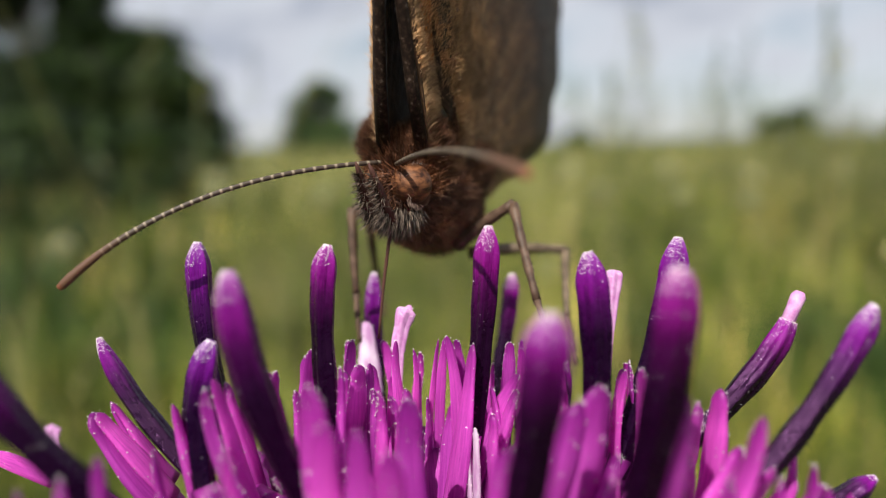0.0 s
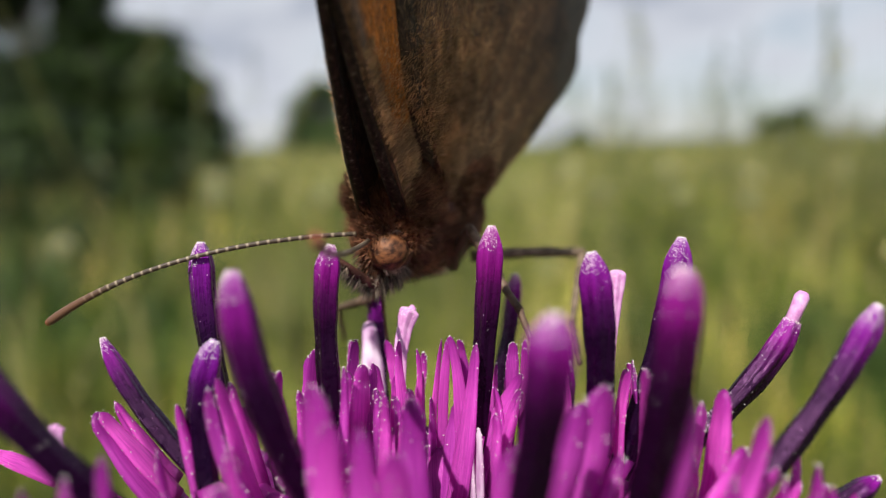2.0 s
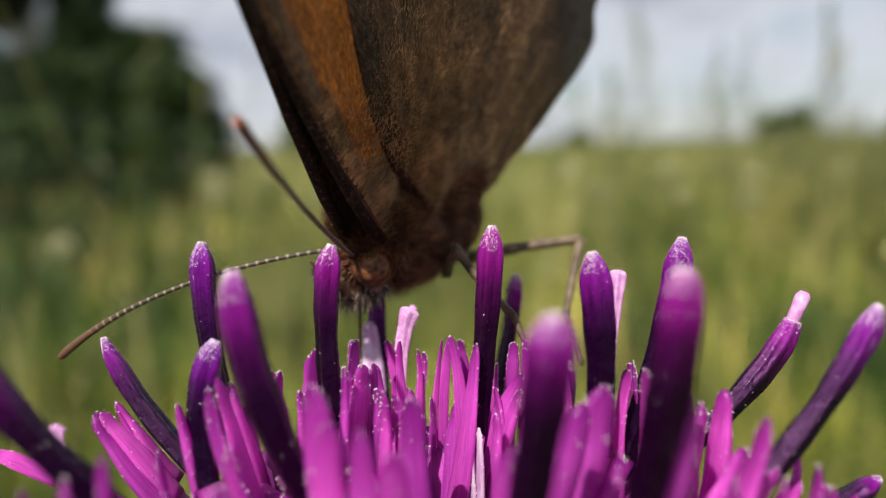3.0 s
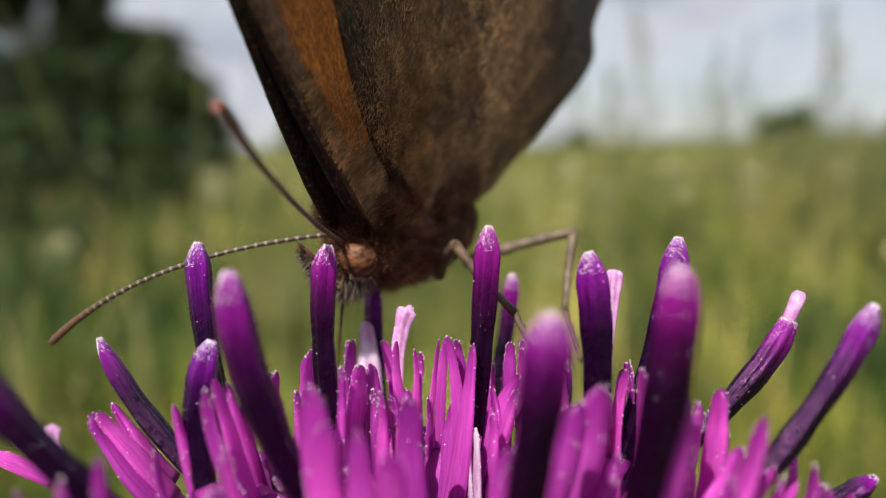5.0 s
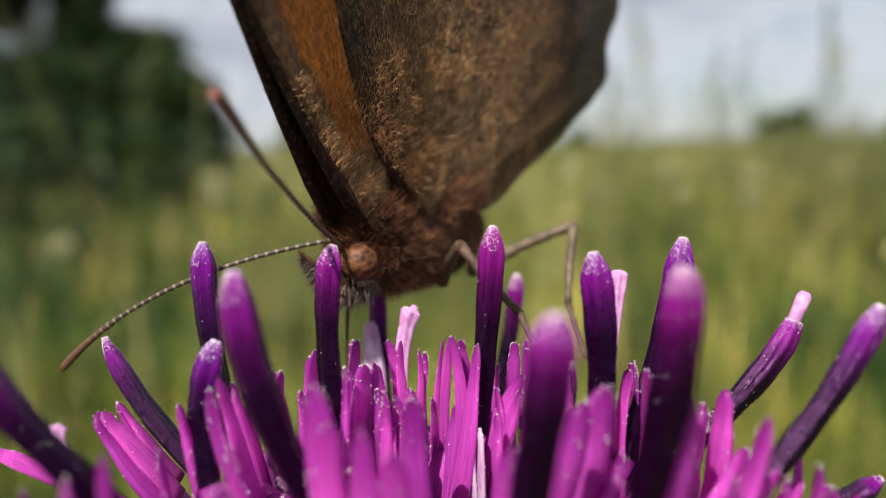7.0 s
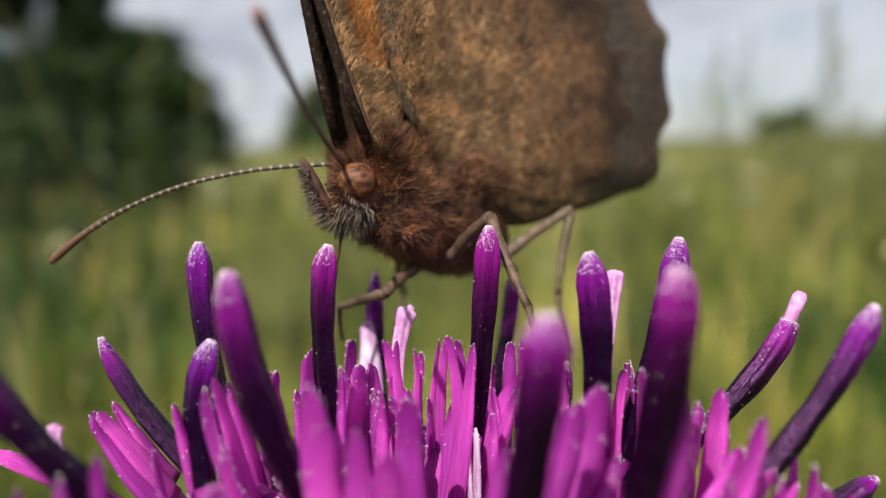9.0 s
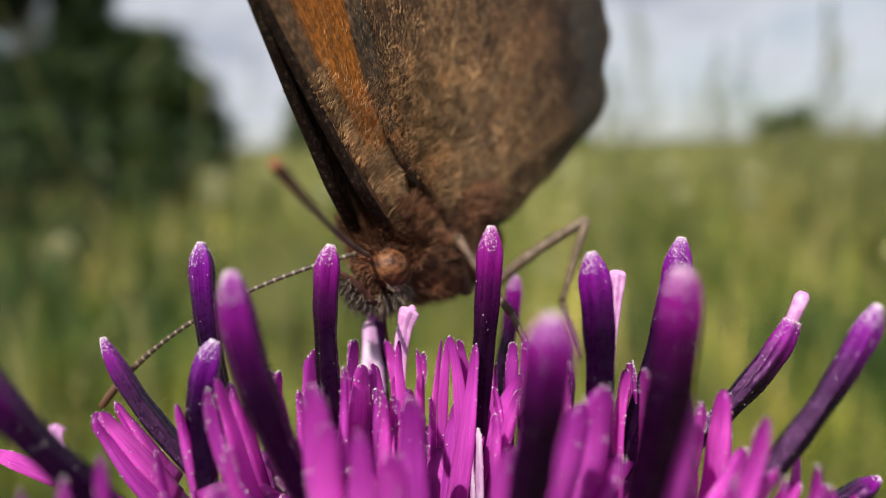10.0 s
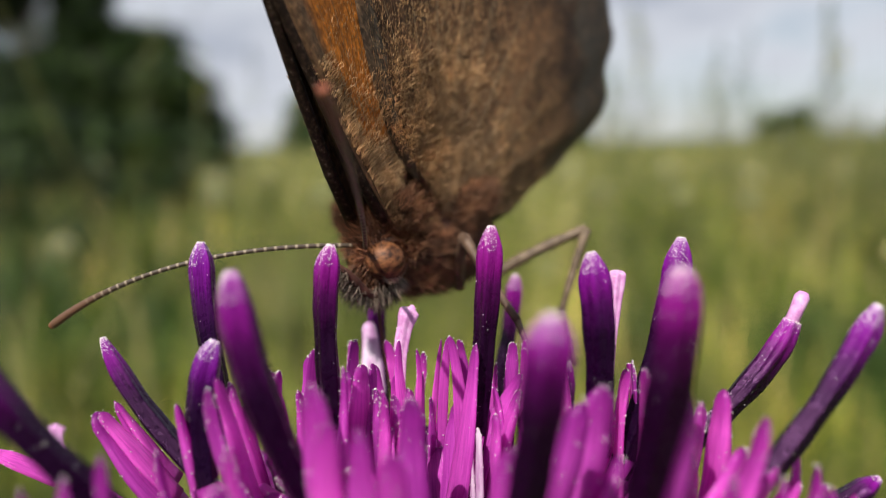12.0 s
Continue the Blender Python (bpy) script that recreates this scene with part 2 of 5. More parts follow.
def blade_mesh(name, mat, spots, label, wide=1.0):
    """Grass: each blade a bent, tapering strip of two faces each way."""
    rnd = random.Random(name)
    verts, faces = [], []
    for x, y, h, w in spots:
        a = rnd.uniform(0, 2 * math.pi)
        bend = rnd.uniform(0.05, 0.45) * h
        dx, dy = math.cos(a), math.sin(a)
        z0 = hill(x, y) - 0.01
        i = len(verts)
        for f, k in ((0.0, 1.0), (0.55, 0.8), (1.0, 0.08)):
            cx, cy = x + dx * bend * f * f, y + dy * bend * f * f
            cz = z0 + h * f
            verts.append((cx - dy * w * k, cy + dx * w * k * 0.6, cz))
            verts.append((cx + dy * w * k, cy - dx * w * k * 0.6, cz))
        faces += [(i, i + 1, i + 3, i + 2), (i + 2, i + 3, i + 5, i + 4)]
    me = bpy.data.meshes.new(name)
    me.from_pydata(verts, [], faces)
    me.materials.append(mat)
    ob = new(name, me)
    tagged(ob, label, "grass", kind="stuff")
    return ob


def build_grass():
    rnd = random.Random(11)
    spots = []
    while len(spots) < 60000:
        y = 0.55 + 34 * rnd.random() ** 2.2
        x = rnd.uniform(-1, 1) * (0.5 + y * 0.75)
        patch = noise.noise(Vector((x * 0.8, y * 0.8, 3.0))) + noise.noise(Vector((x * 3.1, y * 3.1, 9.0)))
        h = rnd.uniform(0.14, 0.33) * max(0.4, 1 + 0.55 * patch) * (0.55 + 0.45 * min(1, y / 2.5))
        spots.append((x, y, h, 0.0022 + 0.0009 * y))
    # the same meadow beside and behind
    made = 0
    while made < 70000:
        x, y = rnd.gauss(0, 6), rnd.gauss(1, 6)
        if (y > 0.3 and abs(x) < 0.5 + y * 0.75) or math.hypot(x, y) < 0.4:
            continue
        patch = noise.noise(Vector((x * 0.8, y * 0.8, 3.0)))
        spots.append((x, y, rnd.uniform(0.14, 0.33) * (1 + 0.4 * patch), 0.005 + 0.0006 * abs(y)))
        made += 1
    blade_mesh("grass", GRASS, spots, "long green meadow grass, soft and dense")
    spots = []
    while len(spots) < 15000:
        y = 1.6 + 34 * rnd.random() ** 1.3
        x = rnd.uniform(-1, 1) * (0.4 + y * 0.75)
        h = rnd.uniform(0.30, 0.47) * (0.7 + 0.3 * min(1, y / 4))
        spots.append((x, y, h, 0.0012 + 0.0006 * y))
    # extra straw blades put in for a brightly lit patch of meadow
    for k in range(2600):
        y = rnd.uniform(1.2, 2.8)
        spots.append((rnd.uniform(-0.52, 0.12) * y * 0.5, y, rnd.uniform(0.1, 0.27), 0.0022))
    blade_mesh("dry_grass", STRAW, spots, "pale straw-coloured dry grass stalks in the meadow")


def grass_stalk(x, y, h, lean, seedy):
    """A tall flowering grass stalk: thin culm and a panicle of short branchlets."""
    rnd = random.Random(f"{x}{y}")
    root = new("grass_stalk")
    root.location = (x, y, hill(x, y) - 0.005)
    pts = bezier((0, 0, 0), (0.0, 0, h * 0.6), (lean, rnd.uniform(-0.02, 0.02), h), 8)
    bm = bmesh.new()
    tube(bm, pts, [0.0014 * (1 - 0.6 * i / 8) for i in range(9)], 5)
    part("stalk", bm, STRAW, root)
    bm = bmesh.new()
    for k in range(seedy):
        f = 0.72 + 0.28 * k / seedy
        p = pts[min(8, int(f * 8))].lerp(pts[min(8, int(f * 8) + 1)], f * 8 % 1)
        a = rnd.uniform(0, 6.28)
        r = 0.028 * (1.05 - k / seedy)
        q = p + Vector((math.cos(a) * r, math.sin(a) * r, 0.02))
        tube(bm, [p, p.lerp(q, 0.5), q], [0.0005, 0.0012, 0.0008], 4)
    part("panicle", bm, STRAW, root, "feathery seed head")
    tagged(root, "tall pale flowering grass stalk with a loose seed head", "grass", "tall grass stalks")


def tree(name, x, y, height, spread, trunk, leaves, low, label, leafsize=0.22, cat="tree", mat=None):
    rnd = random.Random(name + str(x))
    root = new(name)
    root.location = (x, y, hill(x, y) - 0.1)
    bm = bmesh.new()
    top = Vector((rnd.uniform(-0.4, 0.4), 0, height * 0.8))
    spine = bezier((0, 0, 0), (0.2, 0.1, height * 0.4), top, 8)
    tube(bm, spine, [trunk * (1 - 0.85 * i / 8) for i in range(9)], 8)
    ends = []
    for k in range(int(14 + height)):
        f = rnd.uniform(low, 0.98)
        p = spine[int(f * 8)]
        a = rnd.uniform(0, 6.283)
        reach = spread * (0.55 + 0.45 * math.sin(math.pi * min(1, (f - low) / (1 - low) * 0.8 + 0.2))) * rnd.uniform(0.6, 1.05)
        q = p + Vector((math.cos(a) * reach, math.sin(a) * reach, rnd.uniform(0.0, 0.35) * reach))
        c = p.lerp(q, 0.5) + Vector((0, 0, 0.15 * reach))
        pts = bezier(p, c, q, 4)
        tube(bm, pts, [trunk * 0.28 * (1 - 0.8 * i / 4) for i in range(5)], 5)
        ends += [(pts[2], reach), (pts[3], reach), (pts[4], reach)]
    ends.append((top, spread * 0.5))
    part("trunk", bm, BARK, root, "dark bark trunk and limbs")
    verts, faces = [], []
    for k in range(leaves):
        p, reach = ends[rnd.randrange(len(ends))]
        g = Vector((rnd.gauss(0, 1), rnd.gauss(0, 1), rnd.gauss(0, 0.8))) * reach * 0.2
        c = p + g
        c.z = max(c.z, 0.15)
        u = Vector((rnd.gauss(0, 1), rnd.gauss(0, 1), rnd.gauss(0, 0.6))).normalized()
        w = u.cross(Vector((rnd.gauss(0, 1), rnd.gauss(0, 1), rnd.gauss(0, 1)))).normalized()
        s = leafsize * rnd.uniform(0.6, 1.3)
        i = len(verts)
        verts += [c - u * s, c - w * s * 0.5 + u * s * 0.1, c + u * s, c + w * s * 0.5 + u * s * 0.1]
        faces.append((i, i + 1, i + 2, i + 3))
    me = bpy.data.meshes.new("crown")
    me.from_pydata(verts, [], faces)
    me.materials.append(mat or LEAF)
    crown = new("crown", me)
    crown.parent = root
    tagged(root, label, cat)


def build_tussocks():
    """Uneven clumps in the meadow: deep green tufts and bleached ones."""
    rnd = random.Random(77)
    for name, mat, count, label in (("green_tussocks", GRASS_DEEP, 210, "deep green grass tussocks scattered in the meadow"), ("pale_tussocks", GRASS_PALE, 170, "bleached yellowish grass tufts scattered in the meadow")):
        spots = []
        for k in range(count):
            y = 0.9 + 5.5 * rnd.random() ** 1.5
            if mat is GRASS_PALE:
                y += 1.4
            side = rnd.choice((-1, 1)) if mat is GRASS_DEEP else rnd.choice((-0.6, 0, 0, 1))
            x = y * (side * 0.36 + rnd.gauss(0, 0.15))
            r = rnd.uniform(0.012, 0.035) * y ** 0.7
            top = rnd.uniform(0.10, 0.36) * (0.6 + 0.4 * min(1, y / 3))
            for j in range(46):
                spots.append((x + rnd.gauss(0, r), y + rnd.gauss(0, r), top * rnd.uniform(0.6, 1.1), 0.0018 + 0.0008 * y))
        if mat is GRASS_DEEP:
            for k in range(13000):
                y = rnd.uniform(0.5, 1.1)
                x = y * (rnd.uniform(0.15, 0.75) if k % 12 else rnd.uniform(-0.75, -0.5))
                spots.append((x, y, rnd.uniform(0.12, 0.30) * (0.5 + 0.35 * y), 0.0030))
            for k in range(350):
                y = rnd.uniform(1.2, 2.0)
                spots.append((y * rnd.uniform(-0.64, -0.48), y, rnd.uniform(0.16, 0.34), 0.0034))
        else:
            for k in range(20000):
                y = 4.0 + 28 * rnd.random() ** 1.4
                spots.append((y * rnd.uniform(-0.62, 0.68), y, rnd.uniform(0.20, 0.37), 0.0012 + 0.0008 * y))
        blade_mesh(name, mat, spots, label)


build_ground()
build_grass()
build_tussocks()
tall = random.Random(8)
spots = []
for k in range(2600):
    gy = tall.uniform(2.2, 7.0)
    gx = gy * (0.36 + 0.32 * tall.random() ** 0.8)
    spots.append((gx, gy, tall.uniform(0.40, 0.50) + 0.022 * gy * tall.random() * (gx / gy - 0.3) * 8, 0.0016 + 0.0006 * gy))
blade_mesh("tall_grass", STRAW, spots, "tall pale seeding grass rising above the meadow")
near = random.Random(31)
spots = []
for a in (-0.56, -0.52, -0.47, -0.40, -0.345, -0.50, -0.33):
    gy = near.uniform(0.55, 1.1)
    spots.append((gy * a, gy, near.uniform(0.52, 0.66), 0.0028))
for a in (0.21, 0.25, 0.285, 0.32, 0.335, 0.37, 0.42, 0.46, 0.50, 0.54):
    gy = near.uniform(0.6, 1.2)
    spots.append((gy * a, gy, near.uniform(0.50, 0.62), 0.0022))
blade_mesh("grass_blades", STRAW, spots, "single tall grass blades standing in the meadow")
rs = random.Random(5)
for k in range(26):
    gy = rs.uniform(0.7, 3.2)
    gx = gy * rs.choice((rs.uniform(0.12, 0.6), rs.uniform(0.14, 0.42), rs.uniform(-0.6, -0.22)))
    grass_stalk(gx, gy, 0.47 + gy * rs.uniform(0.02, 0.17), rs.uniform(-0.08, 0.08), 26)
tree("tree", -5.6, 13, 3.1, 1.5, 0.10, 42000, 0.05, "dense dark green bushy tree at the meadow edge", 0.09)
tree("tree", -7.5, 14, 5.6, 1.9, 0.14, 19000, 0.04, "tall thin-crowned dark tree beside the bushy one", 0.09)
tree("tree", -5.6, 16, 2.7, 1.1, 0.08, 14000, 0.03, "small dark green bush-like tree at the meadow edge", 0.09)
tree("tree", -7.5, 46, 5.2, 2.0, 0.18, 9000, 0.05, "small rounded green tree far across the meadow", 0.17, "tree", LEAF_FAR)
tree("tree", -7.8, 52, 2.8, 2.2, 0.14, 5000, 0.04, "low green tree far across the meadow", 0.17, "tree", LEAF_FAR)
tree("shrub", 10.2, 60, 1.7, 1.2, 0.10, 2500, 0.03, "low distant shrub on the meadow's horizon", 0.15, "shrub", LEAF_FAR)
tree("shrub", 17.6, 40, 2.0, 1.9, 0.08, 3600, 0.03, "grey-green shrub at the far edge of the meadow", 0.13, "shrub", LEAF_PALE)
for hx, hy, hh in ((-6.5, 11.2, 1.75), (-7.7, 12.2, 2.0), (-5.7, 12.4, 1.9), (-4.6, 10.2, 1.0), (-7.0, 9.5, 0.9), (-5.6, 9.0, 0.7), (-8.8, 11, 1.4), (-6.6, 11.5, 1.0), (-4.9, 12.0, 0.8), (-6.2, 10.4, 1.2), (-4.7, 9.2, 0.6), (-3.9, 7.0, 0.75), (-3.1, 5.4, 0.66), (-2.75, 4.6, 0.62), (-3.3, 6.4, 0.7), (-2.5, 5.4, 0.6), (-2.9, 7.2, 0.62), (26, 44, 1.6), (29.5, 46, 2.2)):
    tree("shrub", hx, hy, hh, 0.9, 0.05, 4500, 0.02, "low dark leafy shrub along the field edge", 0.07, "shrub")

for hx, hy, hh in ((-1.55, 2.45, 0.56), (-1.2, 2.7, 0.54), (-1.75, 2.9, 0.6), (-1.45, 3.3, 0.6), (-1.95, 3.4, 0.62), (-1.15, 3.3, 0.52), (-1.35, 2.05, 0.44), (-0.98, 2.3, 0.4)):
    tree("shrub", hx, hy, hh, 0.3, 0.012, 3200, 0.03, "low dark leafy weed in the meadow", 0.026, "shrub")


def seed_head(x, y, z, size):
    """A pale fluffy seed head on a thin stalk."""
    r = random.Random(f"{x}")
    root = new("seed_head_plant")
    root.location = (x, y, hill(x, y) - 0.005)
    bm = bmesh.new()
    tube(bm, bezier((0, 0, 0), (0.01, 0, z * 0.5), (0, 0, z), 6), [0.0012] * 7, 5)
    part("stalk", bm, STRAW, root)
    bm = bmesh.new()
    for k in range(90):
        d = Vector((r.gauss(0, 1), r.gauss(0, 1), r.gauss(0, 1))).normalized()
        tube(bm, [Vector((0, 0, z)), Vector((0, 0, z)) + d * size * 0.6, Vector((0, 0, z)) + d * size * 1.7], [0.0006, 0.0016, 0.005], 4)
    part("head", bm, FLUFF, root, "pale fluffy seed head")
    tagged(root, "pale yellowish seed head on a thin stalk", "wildflower", "seed heads in the meadow")


for px, py, pz, ps in ((-0.62, 2.1, 0.32, 0.016), (0.82, 2.05, 0.315, 0.014), (0.70, 2.4, 0.39, 0.013), (0.62, 2.0, 0.33, 0.012), (-0.75, 1.5, 0.26, 0.012), (1.05, 2.6, 0.36, 0.016), (0.5, 3.0, 0.37, 0.016), (-0.66, 2.9, 0.36, 0.014), (0.22, 1.6, 0.2, 0.012), (0.9, 1.5, 0.25, 0.012)):
    seed_head(px, py, pz, ps)
far_heads = random.Random(52)
for k in range(16):
    py = far_heads.uniform(2.2, 4.6)
    seed_head(py * far_heads.uniform(-0.3, 0.55), py, far_heads.uniform(0.28, 0.40), far_heads.uniform(0.012, 0.019))


# ---- the flower; lengths in millimetres from the middle of its receptacle ----
def mm(p):
    return Vector(p) * MM


def grain_cloud(name, pts, parent, size, seed):
    """Pollen grains: tiny faceted balls lying on a surface."""
    rnd = random.Random(seed)
    soup = Soup()
    ball = [(1, 0, 0), (-1, 0, 0), (0, 1, 0), (0, -1, 0), (0, 0, 1), (0, 0, -1)]
    tris = [(0, 2, 4), (2, 1, 4), (1, 3, 4), (3, 0, 4), (2, 0, 5), (1, 2, 5), (3, 1, 5), (0, 3, 5)]
    for p in pts:
        s = size * (0.5 + 1.2 * rnd.random() ** 2) * MM
        turn = Euler((rnd.uniform(0, 3), rnd.uniform(0, 3), 0)).to_matrix()
        soup.add([p + turn @ Vector(q) * s for q in ball], tris)
    return soup_part(name, soup, POLLEN, parent, "pale pollen grains")


def floret(tip, bend, throat, radius, style):
    """A disc floret: pale tube from the receptacle, violet anther tube above its throat."""
    rnd = random.Random(f"{tip}")
    tip, bend, throat = mm(tip), mm(bend), mm(throat)
    r = radius * MM
    root = Vector((throat.x * 0.55, throat.y * 0.55, max(-0.3 * MM, min(throat.z - 2.5 * MM, 0.5 * MM))))
    down = (throat - bend).normalized()
    bm = bmesh.new()
    tube(bm, bezier(root, throat + down * (throat - root).length * 0.4, throat, 6), [r * (0.55 + 0.42 * i / 6) for i in range(7)], 10)
    own = part("floret", bm, LOBE, flower, "pink floret tube")
    low = throat + down * 0.6 * MM
    n = 30
    line = bezier(low, bend, tip, 60)
    steps = [1 - (1 - i / n) ** 1.35 for i in range(n + 1)]
    pts = [line[min(59, int(f * 60))].lerp(line[min(59, int(f * 60)) + 1], f * 60 - min(59, int(f * 60))) for f in steps]
    if style == "pale":
        prof = [r * (0.68 + 0.62 * f ** 3) * (1 - 0.5 * max(0, (f - 0.94) / 0.06) ** 2) for f in steps]
    elif style in ("thin", "bare"):
        prof = [r * (0.85 + 0.25 * math.sin(math.pi * f)) * (1 - 0.7 * max(0, (f - 0.72) / 0.28) ** 1.5) for f in steps]
    else:
        end = 0.30 if style == "full" else 0.74
        prof = [r * (0.74 + 0.32 * math.sin(math.pi * (0.05 + 0.62 * f))) * (1 - (1 - end) * max(0, (f - 0.80) / 0.20) ** 2.4) for f in steps]
    wob = rnd.uniform(0, 9)
    prof = [p * (1 + 0.05 * math.sin(f * 9 + wob) + 0.03 * math.sin(f * 23 + wob)) for p, f in zip(prof, steps)]
    bm = bmesh.new()
    tube(bm, pts, prof, 40, ribs=5)
    part("anther_tube", bm, STIGMA if style == "pale" else ANTHER, own, "dark violet anther tube" if style != "pale" else "pale pink style branch")
    if style == "open":
        top = (pts[-1] - pts[-3]).normalized()
        bm = bmesh.new()
        tube(bm, [tip - top * 0.3 * MM, tip + top * 0.35 * MM, tip + top * 0.8 * MM, tip + top * 0.95 * MM], [r * 0.62, r * 0.6, r * 0.66, r * 0.4], 10)
        part("style", bm, STIGMA, own, "pale pink style tip")
    fr = frames_along(pts, Vector((0.3, 1, 0.2)))
    grains = []
    for k in range(620 if style not in ("pale", "bare") else 40):
        f = 1 - rnd.random() ** (2.2 if k % 3 else 1.0) * (0.22 if k % 3 else 0.9)
        i = min(n - 1, max(0, int(np.searchsorted(steps, f)) - 1))
        h = rnd.random()
        a = rnd.uniform(0, 6.283)
        if noise.noise(Vector((math.cos(a), math.sin(a), f * 6)) * 1.7 + tip * 3000) < rnd.uniform(0.05, 0.6) and f < 0.98:
            continue
        t, u, v = fr[i]
        ribs = facet(a, 5)
        grains.append(pts[i].lerp(pts[i + 1], h) + (u * math.cos(a) + v * math.sin(a)) * (prof[i] * (1 - h) + prof[i + 1] * h) * ribs)
    for k in range(300 if style in ("full", "thin") else 60):
        f = 1 - 0.13 * rnd.random() ** 1.4
        i = min(n - 1, max(0, int(np.searchsorted(steps, f)) - 1))
        a = rnd.gauss(2.6, 0.9)
        t, u, v = fr[i]
        h = rnd.random()
        grains.append(pts[i].lerp(pts[i + 1], h) + (u * math.cos(a) + v * math.sin(a)) * (prof[i] * (1 - h) + prof[i + 1] * h) * facet(a, 5))
    grain_cloud("pollen", grains, own, 0.0135, str(tip))
    return own


def lobe(own, tip, bend, base, width, mat=None):
    """A corolla lobe: a narrow channelled strap with a blunt, thickened tip."""
    rnd = random.Random(f"{tip}{width}")
    width *= 1.36
    n = 18
    line = bezier(mm(base), mm(bend), mm(tip), 40)
    hook = Vector((rnd.gauss(0, 0.13), rnd.gauss(0, 0.13), 0)) * MM
    pts = []
    for i in range(n + 1):
        f = 1 - (1 - i / n) ** 1.4
        j = min(39, int(f * 40))
        pts.append(line[j].lerp(line[j + 1], f * 40 - j) + hook * (f ** 5 + 0.5 * math.sin(3.1 * f)))
    h = width * 0.5 * MM
    out = Vector((pts[n // 2].x, pts[n // 2].y, 0))
    out = out.normalized() if out.length > 0 else Vector((0, -1, 0))
    twist = rnd.uniform(-0.7, 0.7)
    bm = bmesh.new()
    tag = bm.verts.layers.float.new("along")
    wide = bm.verts.layers.float.new("across")
    thick = rnd.uniform(0.45, 0.75)
    groove = rnd.uniform(0.2, 0.7)
    wav = rnd.uniform(0, 9)
    rows, widths = [], []
    m = 14
    for i, ((t, u, v), p) in enumerate(zip(frames_along(pts, out), pts)):
        f = 1 - (1 - i / n) ** 1.4
        w = h * (1.08 - 0.60 * max(0, (f - 0.3) / 0.7) ** 1.6 + 0.06 * math.exp(-((f - 0.93) / 0.05) ** 2)) * math.sqrt(max(0.03, 1 - max(0, (f - 0.90) / 0.102) ** 2.0))
        w *= 1 + 0.05 * math.sin(f * 11 + wav)
        widths.append(w)
        a0 = twist * f
        uu, vv = u * math.cos(a0) + v * math.sin(a0), v * math.cos(a0) - u * math.sin(a0)
        row = []
        for k in range(m):
            ang = 2 * math.pi * k / m
            s, c = math.sin(ang), math.cos(ang)
            # rounded back, rolled edges, groove down the inner face
            d = c * thick * (1.0 if c > 0 else 0.55) + groove * thick * (s * s - 0.5) * (0.9 - 0.7 * max(0, (f - 0.75) / 0.25))
            q = bm.verts.new(p + uu * (-d) * w + vv * s * w)
            q[tag], q[wide] = f, s
            row.append(q)
        rows.append(row)
    for a, b in zip(rows, rows[1:]):
        for k in range(m):
            bm.faces.new((a[k], a[(k + 1) % m], b[(k + 1) % m], b[k]))
    bm.faces.new(rows[0][::-1])
    bm.faces.new(rows[-1])
    bmesh.ops.recalc_face_normals(bm, faces=bm.faces)
    ob = part("lobe", bm, mat or LOBE, own, "pale inner face of a floret" if mat else "")
    grains = []
    for k in range(rnd.randrange(24, 90)):
        i = rnd.randrange(3, n + 1)
        t, u, v = frames_along(pts, out)[i]
        a = rnd.choice((1.57, 4.71, 3.14)) + rnd.gauss(0, 0.5)
        a0 = twist * (1 - (1 - i / n) ** 1.4)
        uu, vv = u * math.cos(a0) + v * math.sin(a0), v * math.cos(a0) - u * math.sin(a0)
        s, c = math.sin(a), math.cos(a)
        d = c * thick * (1.0 if c > 0 else 0.55) + groove * thick * (s * s - 0.5) * 0.9
        grains.append(pts[i].lerp(pts[min(n, i + 1)], rnd.random()) + uu * (-d) * widths[i] * 1.04 + vv * s * widths[i] * 1.03)
    grain_cloud("pollen", grains, own, 0.0185, f"{tip}")
    return ob


def flower_base():
    """Receptacle, scaly involucre and stem."""
    bm = bmesh.new()
    lump(bm, mm((0, 0, -6.5)), mm((6.6, 6.6, 7.2)), 0.03, 3)
    part("involucre", bm, BRACT, flower, "brown scaly involucre")
    for ring in range(5):
        for k in range(14):
            a = (k + 0.5 * (ring % 2)) * 2 * math.pi / 14
            z = -12 + ring * 2.3
            rr = 6.9 * math.sqrt(max(0.05, 1 - ((z + 6.5) / 7.3) ** 2))
            p = Vector((math.cos(a) * rr, math.sin(a) * rr, z))
            bm = bmesh.new()
            tube(bm, [mm(p * 0.98), mm(p * 1.03 + Vector((0, 0, 1.4))), mm(p * 1.02 + Vector((0, 0, 2.8)))], [1.1 * MM, 1.0 * MM, 0.15 * MM], 8, flat=0.9)
            part("bract", bm, BRACT, flower)
    bm = bmesh.new()
    tube(bm, bezier(mm((6, 4, -440)), mm((-3, 2, -200)), mm((0, 0, -12.5)), 14), [1.5 * MM] * 15, 8)
    part("stem", bm, STEM, flower, "ribbed green stem")


